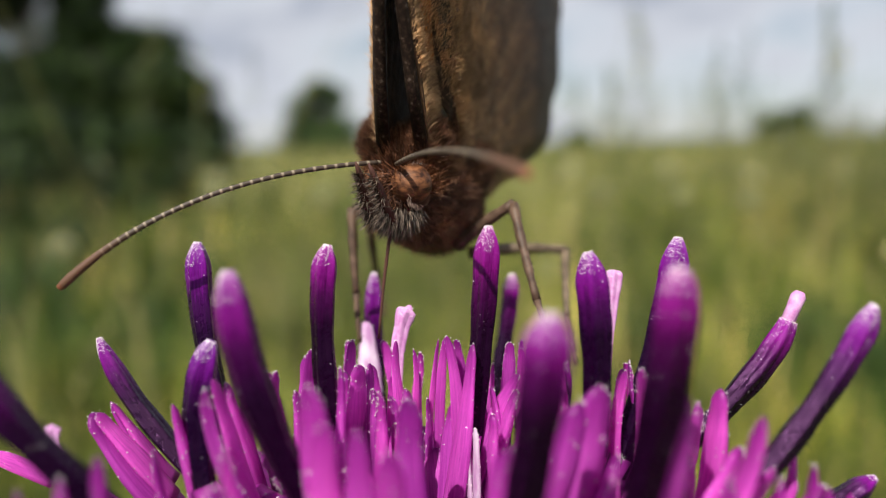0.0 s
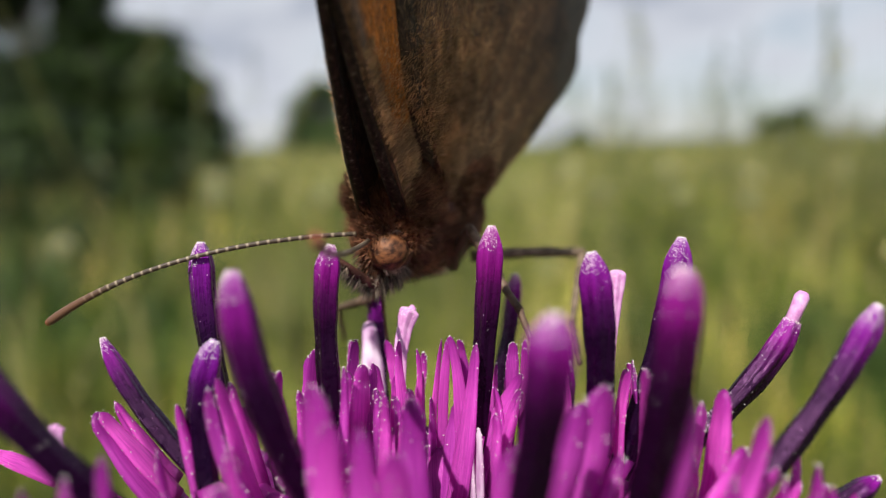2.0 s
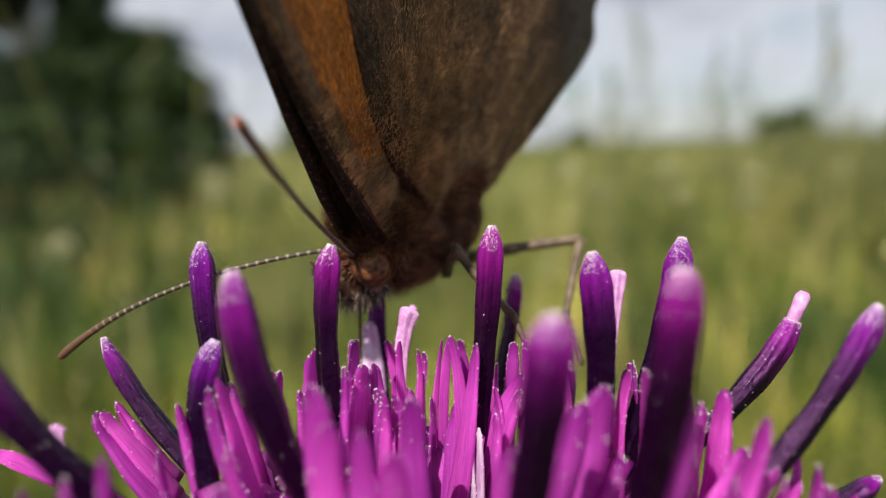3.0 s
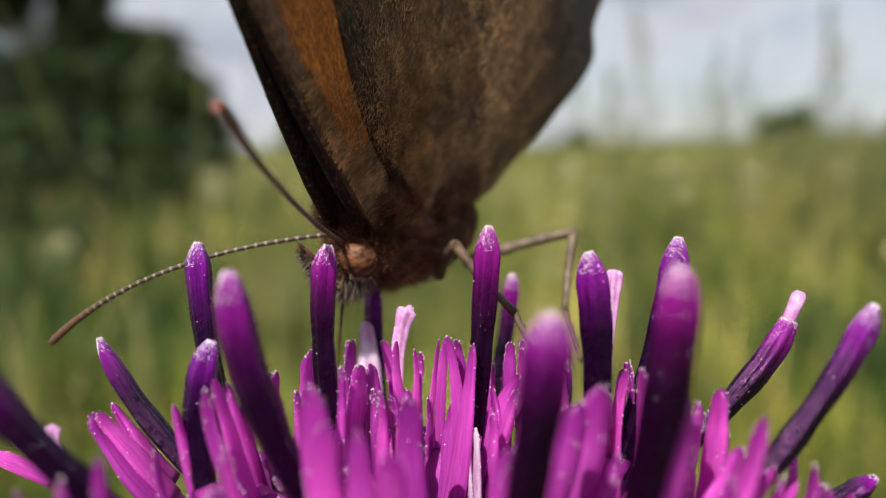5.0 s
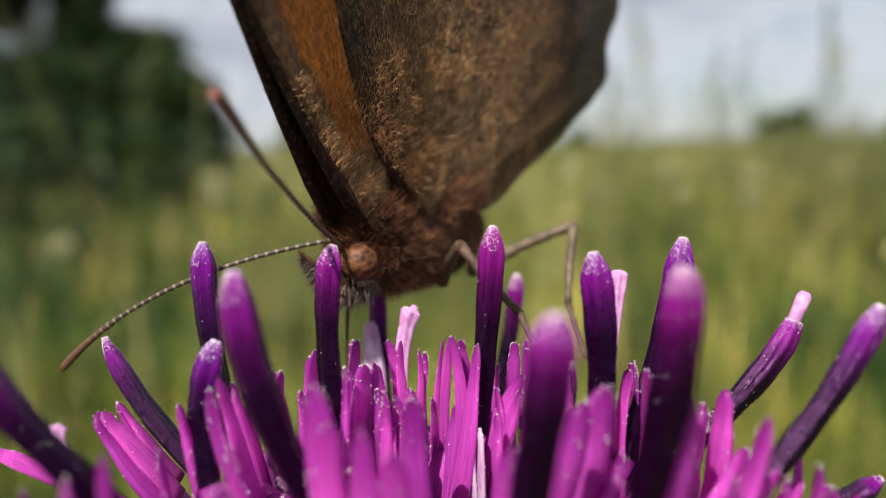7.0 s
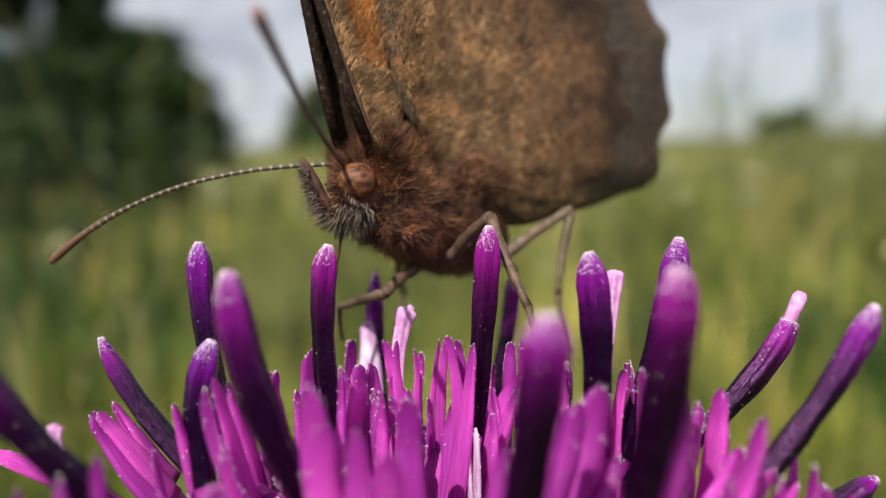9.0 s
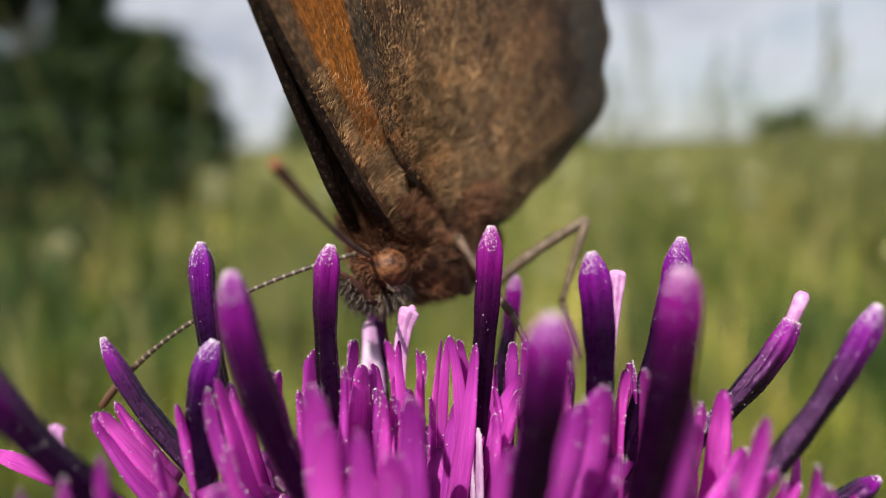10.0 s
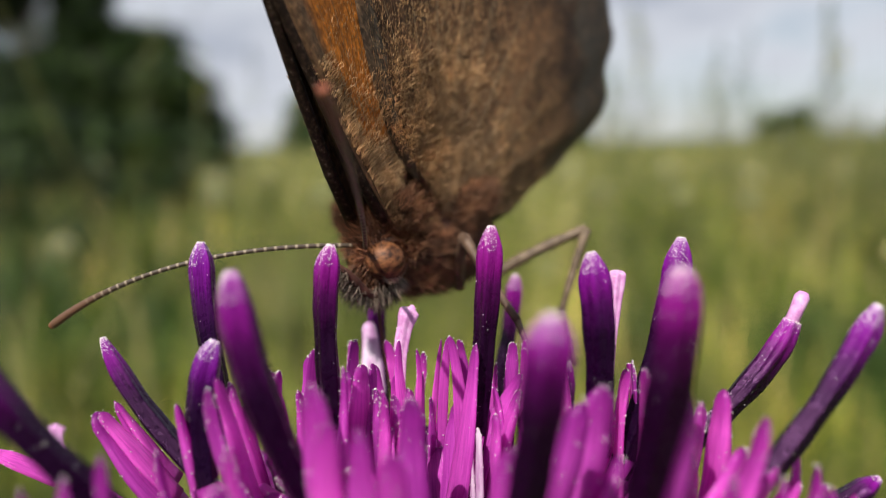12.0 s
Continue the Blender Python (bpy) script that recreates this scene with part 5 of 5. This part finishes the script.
# ---- poses by time ----
LEFT_MID_A = [
    (0.0, (-3.46, 0.68, -0.94), (-4.64, 2.67, -3.70), (-5.30, 3.88, -4.51)),
    (0.5, (-3.42, 0.64, -0.89), (-4.44, 2.59, -3.74), (-5.08, 3.86, -4.47)),
    (0.8, (-3.04, 0.91, -0.62), (-4.16, 3.15, -3.21), (-4.75, 4.54, -3.72)),
    (1.0, (-3.39, 0.86, -0.94), (-4.54, 3.19, -3.43), (-5.14, 4.58, -3.96)),
    (1.5, (-2.80, 0.61, -0.34), (-4.94, 2.91, -2.10), (-5.77, 4.17, -2.63)),
    (2.0, (-2.50, 0.97, -0.28), (-4.96, 3.20, -1.68), (-5.88, 4.44, -2.10)),
    (2.5, (-2.58, 0.92, -0.30), (-5.52, 2.78, -1.22), (-6.58, 3.97, -1.38)),
]
LEFT_MID_B = [
    (3.0, (-2.54, 0.96, -0.29), (-5.52, 2.87, -0.95), (-6.60, 4.04, -1.11)),
    (5.0, (-2.87, 0.80, -0.44), (-5.83, 2.59, -1.40), (-6.93, 3.72, -1.68)),
    (5.5, (-2.80, 0.67, -0.35), (-5.75, 2.44, -1.43), (-6.86, 3.55, -1.70)),
    (7.0, (-2.92, 0.58, -0.41), (-5.90, 2.25, -1.54), (-7.00, 3.37, -1.86)),
    (8.8, (-3.11, 0.59, -0.56), (-5.97, 2.14, -2.11), (-7.15, 3.07, -2.65)),
    (9.0, (-3.81, 0.69, -1.48), (-5.66, 1.89, -4.32), (-6.57, 2.86, -5.22)),
    (9.5, (-3.73, 0.84, -1.42), (-5.47, 1.95, -4.37), (-6.34, 2.90, -5.33)),
]
LEFT_MID_C = [
    (9.8, (-3.40, 0.68, -0.87), (-5.78, 1.98, -3.24), (-6.86, 2.82, -4.06)),
    (10.0, (-2.09, 0.74, -0.03), (-4.52, 2.53, -1.99), (-5.53, 3.58, -2.65)),
    (10.5, (-2.08, 0.71, -0.02), (-4.57, 2.24, -2.11), (-5.60, 3.29, -2.75)),
    (11.0, (-2.71, 1.00, -0.41), (-5.44, 2.78, -1.96), (-6.49, 3.89, -2.43)),
    (12.0, (-2.50, 0.75, -0.20), (-4.80, 2.27, -2.52), (-5.80, 3.42, -3.00)),
]
LEFT_HIND_A = [
    (0.0, (-4.56, -4.88, -4.22), (-5.03, -2.11, -6.13), (-5.61, -0.20, -7.27)),
    (1.0, (-4.56, -4.84, -4.40), (-4.93, -2.00, -6.25), (-5.44, 0.06, -7.13)),
    (1.5, (-5.06, -4.25, -4.12), (-5.62, -1.08, -5.22), (-6.28, 1.11, -5.38)),
    (2.0, (-5.37, -3.69, -4.01), (-5.71, -0.50, -5.15), (-6.53, 1.64, -5.06)),
    (2.5, (-5.36, -3.75, -3.40), (-5.90, -0.55, -4.40), (-6.98, 1.47, -4.53)),
    (3.0, (-5.36, -3.74, -3.32), (-5.80, -0.54, -4.38), (-7.08, 1.36, -4.59)),
]
LEFT_HIND_B = [
    (5.0, (-5.17, -4.04, -3.02), (-5.81, -1.02, -4.44), (-7.10, 0.80, -4.99)),
    (5.5, (-4.93, -4.31, -2.64), (-5.48, -1.41, -4.32), (-6.84, 0.24, -5.17)),
    (7.0, (-4.83, -4.39, -2.47), (-5.65, -1.45, -3.97), (-6.91, 0.14, -5.06)),
    (8.8, (-4.41, -4.62, -1.89), (-4.41, -2.69, -4.69), (-5.41, -1.81, -6.57)),
    (9.0, (-2.81, -5.74, -1.84), (-2.27, -4.78, -5.06), (-2.63, -4.41, -7.30)),
    (9.5, (-2.81, -5.68, -1.73), (-2.12, -4.80, -4.94), (-2.41, -4.51, -7.20)),
]
LEFT_HIND_C = [
    (9.8, (-3.51, -5.17, -1.50), (-3.00, -3.71, -4.52), (-3.56, -3.16, -6.68)),
    (10.0, (-4.78, -4.25, -2.07), (-3.94, -2.11, -4.58), (-4.69, -1.03, -6.46)),
    (10.5, (-4.94, -4.24, -2.50), (-4.22, -2.00, -4.94), (-5.27, -0.51, -6.34)),
    (11.0, (-4.76, -4.57, -2.69), (-4.14, -2.36, -5.20), (-5.18, -0.92, -6.67)),
    (12.0, (-4.97, -4.13, -2.36), (-4.27, -2.04, -4.95), (-5.20, -0.39, -6.26)),
]
RIGHT_MID_A = [
    (0.0, (2.72, 0.53, -1.35), (2.31, 1.64, -4.33), (1.99, 2.32, -5.96)),
    (0.5, (2.72, 0.49, -1.33), (2.34, 1.61, -4.30), (1.97, 2.28, -5.93)),
    (0.8, (2.64, 0.30, -1.13), (2.44, 1.65, -4.03), (2.20, 2.45, -5.62)),
    (1.0, (2.77, 0.45, -1.40), (2.27, 1.73, -4.29), (1.95, 2.53, -5.87)),
    (1.5, (1.77, 2.25, -2.05), (2.19, 2.61, -5.20), (2.50, 2.54, -6.98)),
    (2.0, (1.18, 2.63, -2.90), (3.45, 1.38, -4.77), (3.59, 1.28, -6.56)),
]
RIGHT_MID_B = [
    (2.5, (-0.90, 1.89, -0.95), (0.11, -0.69, -2.55), (0.33, -2.18, -3.54)),
    (5.0, (-1.05, 1.65, -0.80), (0.05, -1.01, -2.20), (0.32, -2.55, -3.10)),
    (5.2, (-1.32, 1.53, -0.88), (0.05, -1.08, -2.13), (0.45, -2.63, -2.94)),
    (5.5, (-0.90, 1.78, -0.83), (0.30, -0.86, -2.20), (0.63, -2.39, -3.07)),
    (7.0, (-0.91, 1.75, -0.81), (0.30, -0.93, -2.08), (0.66, -2.49, -2.90)),
    (8.8, (-0.90, 2.13, -1.26), (0.94, 2.32, -3.87), (1.31, 2.58, -5.61)),
]
RIGHT_MID_C = [
    (9.0, (-0.31, 2.66, -3.53), (2.81, 2.14, -4.04), (3.76, 1.44, -5.39)),
    (9.5, (-0.19, 2.72, -3.37), (2.93, 2.10, -3.69), (3.89, 1.45, -5.07)),
    (9.8, (0.14, 2.80, -2.83), (3.11, 1.86, -3.55), (4.07, 1.50, -5.03)),
    (10.0, (-0.20, 1.85, -0.65), (0.85, -0.99, -1.69), (1.18, -2.62, -2.36)),
    (12.0, (-0.38, 2.03, -0.88), (0.69, -0.85, -1.78), (1.02, -2.49, -2.43)),
]
RIGHT_HIND_A = [
    (0.0, (3.30, -2.54, -2.77), (3.87, -4.38, -5.82), (3.38, -3.81, -7.45)),
    (1.0, (3.20, -2.62, -3.11), (3.67, -4.40, -6.20), (3.33, -3.67, -7.81)),
    (1.5, (2.20, -1.34, -5.21), (3.01, -3.08, -8.26), (2.85, -2.88, -10.05)),
    (2.0, (2.10, -1.77, -5.16), (1.30, -4.82, -6.89), (1.13, -6.61, -7.01)),
]
RIGHT_HIND_B = [
    (2.5, (2.16, -1.69, -5.15), (1.64, -4.58, -7.24), (1.61, -6.38, -7.30)),
    (8.8, (3.11, -2.11, -4.09), (3.75, -4.88, -6.30), (4.67, -5.07, -7.83)),
    (9.0, (3.55, -2.10, -2.60), (5.71, -4.17, -4.60), (5.93, -3.54, -6.27)),
    (9.5, (3.59, -1.92, -2.17), (5.75, -4.01, -4.14), (6.03, -3.45, -5.83)),
]
RIGHT_HIND_C = [
    (9.8, (3.52, -1.89, -3.41), (5.77, -3.37, -5.79), (6.47, -3.07, -7.42)),
    (10.0, (3.23, -2.47, -3.39), (3.31, -5.55, -5.25), (3.21, -7.33, -5.02)),
    (12.0, (3.06, -2.52, -3.72), (3.10, -5.63, -5.53), (3.00, -7.41, -5.27)),
]
ANTENNA_LEFT = [
    (0.0, -0.807, 0.578, 0.124),
    (0.5, -0.812, 0.572, 0.119),
    (0.8, -0.805, 0.588, 0.079),
    (1.0, -0.825, 0.556, 0.100),
    (1.5, -0.812, 0.516, 0.271),
    (2.0, -0.654, 0.405, 0.639),
    (2.5, -0.465, 0.385, 0.797),
    (3.0, -0.425, 0.370, 0.826),
    (5.0, -0.521, 0.462, 0.718),
    (5.2, -0.561, 0.520, 0.644),
    (5.5, -0.481, 0.414, 0.773),
    (6.5, -0.513, 0.400, 0.760),
    (7.0, -0.521, 0.433, 0.736),
    (8.8, -0.628, 0.443, 0.640),
    (9.0, -0.898, 0.392, 0.202),
    (9.2, -0.932, 0.349, 0.101),
    (9.5, -0.885, 0.460, 0.065),
    (9.8, -0.846, 0.435, 0.309),
    (10.0, -0.606, 0.532, 0.591),
    (10.5, -0.539, 0.466, 0.701),
    (11.0, -0.595, 0.438, 0.674),
    (11.2, -0.562, 0.387, 0.731),
    (11.5, -0.589, 0.482, 0.648),
    (12.0, -0.600, 0.395, 0.696),
]
ANTENNA_RIGHT = [
    (0.0, 0.505, 0.813, -0.290),
    (0.5, 0.477, 0.822, -0.312),
    (0.8, 0.358, 0.878, -0.319),
    (1.0, 0.388, 0.855, -0.345),
    (1.5, 0.230, 0.924, -0.305),
    (2.0, 0.469, 0.880, 0.073),
    (2.5, 0.374, 0.910, -0.181),
    (3.0, 0.416, 0.897, -0.150),
    (5.0, 0.397, 0.881, -0.259),
    (5.2, 0.389, 0.847, -0.363),
    (5.5, 0.462, 0.859, -0.220),
    (6.5, 0.514, 0.836, -0.192),
    (7.0, 0.405, 0.874, -0.270),
    (8.8, 0.353, 0.893, -0.281),
    (9.0, 0.366, 0.892, -0.266),
    (9.2, 0.269, 0.864, -0.426),
    (9.5, 0.405, 0.828, -0.388),
    (9.8, 0.416, 0.850, -0.324),
    (10.0, 0.563, 0.798, -0.213),
    (10.5, 0.636, 0.757, -0.151),
    (11.0, 0.613, 0.773, -0.164),
    (11.2, 0.626, 0.768, -0.133),
    (11.5, 0.611, 0.777, -0.153),
    (12.0, 0.622, 0.781, 0.049),
]
BODY_A = [
    (0.0, -0.70, 28.30, -0.86, 163.5, -9.5, -0.8),
    (0.5, -0.48, 28.28, -0.91, 163.9, -9.3, -1.1),
    (0.6, -0.42, 28.30, -1.05, 163.8, -10.2, -1.1),
    (0.7, -0.20, 28.30, -1.15, 163.8, -11.0, -1.2),
    (0.8, -0.05, 28.30, -1.25, 163.7, -12.0, -1.2),
    (0.9, -0.25, 28.30, -1.10, 163.6, -12.4, -1.5),
    (1.0, -0.39, 28.33, -0.91, 163.5, -12.8, -1.7),
    (1.5, -0.55, 28.39, -1.58, 159.7, -20.8, -7.0),
    (2.0, -1.02, 28.29, -1.89, 157.6, -27.1, -5.0),
    (2.5, -1.58, 28.46, -2.25, 151.3, -33.6, -6.6),
]
BODY_B = [
    (3.0, -1.44, 28.63, -2.42, 152.2, -34.8, -6.6),
    (3.2, -1.44, 28.63, -2.42, 152.2, -34.8, -6.6),
    (5.0, -1.75, 28.57, -2.37, 149.8, -30.6, -4.3),
    (5.2, -2.04, 28.55, -1.93, 146.1, -28.2, -4.2),
    (5.5, -1.49, 28.35, -2.48, 147.2, -29.4, -2.8),
    (6.0, -1.53, 28.41, -2.55, 147.2, -28.5, -2.8),
    (6.5, -1.57, 28.46, -2.62, 147.2, -27.6, -2.2),
    (7.0, -1.62, 28.51, -2.57, 147.0, -27.6, -3.3),
    (8.8, -1.61, 28.57, -2.36, 141.7, -21.2, -1.1),
    (9.0, -1.03, 28.20, -1.37, 138.5, -2.8, 9.5),
]
BODY_C = [
    (9.2, -0.98, 28.35, -1.60, 137.9, -2.7, 9.4),
    (9.5, -0.81, 28.29, -1.58, 139.1, -0.8, 11.6),
    (9.8, -1.09, 28.62, -2.07, 136.3, -9.8, 6.6),
    (10.0, -0.89, 28.80, -3.00, 147.1, -23.5, 5.0),
    (10.5, -1.19, 28.83, -2.97, 146.9, -25.9, 4.0),
    (11.0, -1.13, 28.48, -2.44, 144.5, -23.8, 1.6),
    (11.2, -1.11, 28.67, -2.74, 145.9, -23.4, 0.9),
    (11.5, -1.18, 28.70, -2.68, 145.5, -20.0, 3.1),
    (12.0, -1.05, 28.80, -2.72, 147.9, -22.5, 2.0),
]
HEAD_TURNS = [
    (0.0, -20, 2),
    (0.5, -20, 2),
    (0.8, -20, 8),
    (1.0, -22, 8),
    (1.5, -30, 6),
    (2.0, -26, -10),
    (2.5, -28, 4),
    (3.0, -24, 4),
    (5.0, -26, 10),
    (5.2, -24, 14),
    (5.5, -20, 4),
    (6.5, -18, 2),
    (7.0, -22, 6),
    (8.8, -20, 6),
    (9.0, -26, 6),
    (9.2, -28, 8),
    (9.5, -22, 8),
    (9.8, -20, 2),
    (10.0, -14, 0),
    (10.5, -10, -2),
    (11.0, -12, -2),
    (11.2, -12, -4),
    (11.5, -10, 0),
    (12.0, -12, -2),
]
SWAY = [
    (0.0, -0.177, 0.50),
    (0.5, -0.099, 0.39),
    (1.0, -0.087, 0.48),
    (1.5, -0.106, 0.42),
    (2.0, -0.080, 0.35),
    (2.5, -0.180, 0.71),
    (3.0, -0.070, 0.24),
    (5.0, -0.161, 0.53),
    (5.5, 0.000, 0.00),
    (6.0, -0.048, 0.07),
    (6.5, -0.006, 0.01),
    (7.0, -0.042, 0.15),
    (8.8, -0.202, 0.26),
    (9.0, -0.167, 0.18),
    (9.5, -0.010, 0.32),
    (10.0, -0.091, 0.23),
    (10.5, -0.139, 0.19),
    (11.0, -0.059, 0.22),
    (11.5, -0.125, 0.11),
    (12.0, -0.095, 0.20),
]


# ---- what moves ----
def stance(x, y, z, heading, pitch, roll):
    """Body pose: millimetres from a point 450 above the camera's foot; degrees."""
    return Matrix.Translation((x * MM, y * MM, 0.45 + z * MM)) @ Euler((radians(pitch), radians(roll), radians(heading))).to_matrix().to_4x4()


def aim(origin, target, up):
    """Pose at origin with y towards target and z roughly along up."""
    o, y = Vector(origin), (Vector(target) - Vector(origin)).normalized()
    x = y.cross(Vector(up)).normalized()
    return Matrix.Translation(o) @ Matrix((x, y, x.cross(y))).transposed().to_4x4()


def spread(rows):
    """Rows with the last pose held to the clip's end."""
    return rows if rows[-1][0] >= 12 else rows + [(12, rows[-1][1])]


# degrees by which the folded wings open, and by which their rear edges turn out: seconds, left, right, left twist, right twist
FLAP = [(0, -1.5, -6.5, 0, 0), (0.6, -1.5, -6.5, 0, 0), (0.7, 18, 16.5, 8, 6), (0.8, 31, 32, 9, 10), (0.9, 22, 13, 9, 6), (1.0, -1.5, -6.5, 0, 0), (8.8, -1.5, -6.5, 0, 0), (9.0, -1.5, -8, 0, 0), (9.7, -1.5, -8, 0, 0), (10.0, -1.5, -6.5, 0, 0), (12, -1.5, -6.5, 0, 0)]


def motions():
    walk(fly, [(t, stance(*p)) for t, *p in BODY_A + BODY_B + BODY_C])
    for ob, h, s in zip(WINGS, (HINGE_FORE, HINGE_HIND, HINGE_FORE_RIGHT, HINGE_HIND), (-1, -1, 1, 1)):
        rows = [(t, lf, lt) if s < 0 else (t, rt, rw) for t, lf, rt, lt, rw in FLAP]
        walk(ob, [(t, Matrix.Translation(mm((h[0] * s, h[1], h[2]))) @ Matrix.Rotation(radians(a * s), 4, "Y") @ Matrix.Rotation(radians(w * s), 4, "Z")) for t, a, w in rows])
    walk(HEAD, [(t, Matrix.Translation(mm(NECK)) @ Euler((radians(b), 0, radians(a))).to_matrix().to_4x4()) for t, a, b in HEAD_TURNS])
    for ob, s, rows in zip(ANT, (-1, 1), (ANTENNA_LEFT, ANTENNA_RIGHT)):
        base = mm((0.32 * s, 1.6, 1.0))
        roll = (lambda t: radians(min(180, max(0, (t - 1.0) * 120)))) if s < 0 else (lambda t: 0.0)
        walk(ob, [(t, aim(base, base + Vector(d), (0, 0.2, 1)) @ Matrix.Rotation(roll(t), 4, "Y")) for t, *d in rows])
    hips = ((-1.2, 0.0, -2.8), (-1.2, -1.8, -3.6), (0.2, -0.2, -2.8), (0.8, -0.9, -2.6))
    paths = (LEFT_MID_A + LEFT_MID_B + LEFT_MID_C, LEFT_HIND_A + LEFT_HIND_B + LEFT_HIND_C, RIGHT_MID_A + RIGHT_MID_B + RIGHT_MID_C, RIGHT_HIND_A + RIGHT_HIND_B + RIGHT_HIND_C)
    for (femur, tibia, tarsus), hip, rows in zip(LEGS, hips, paths):
        walk(femur, spread([(t, aim(mm(hip), mm(k), (0, 0.3, 1))) for t, k, f, e in rows]))
        walk(tibia, spread([(t, aim(mm(k), mm(f), (0, 1, 0.3))) for t, k, f, e in rows]))
        walk(tarsus, spread([(t, aim(mm(f), mm(e), (0, 1, 0.3))) for t, k, f, e in rows]))
    at = Vector(flower.location)
    walk(flower, [(t, Matrix.Translation(at + Vector((x * MM, 0, 0))) @ Matrix.Rotation(radians(a), 4, "Z")) for t, x, a in SWAY])


motions()
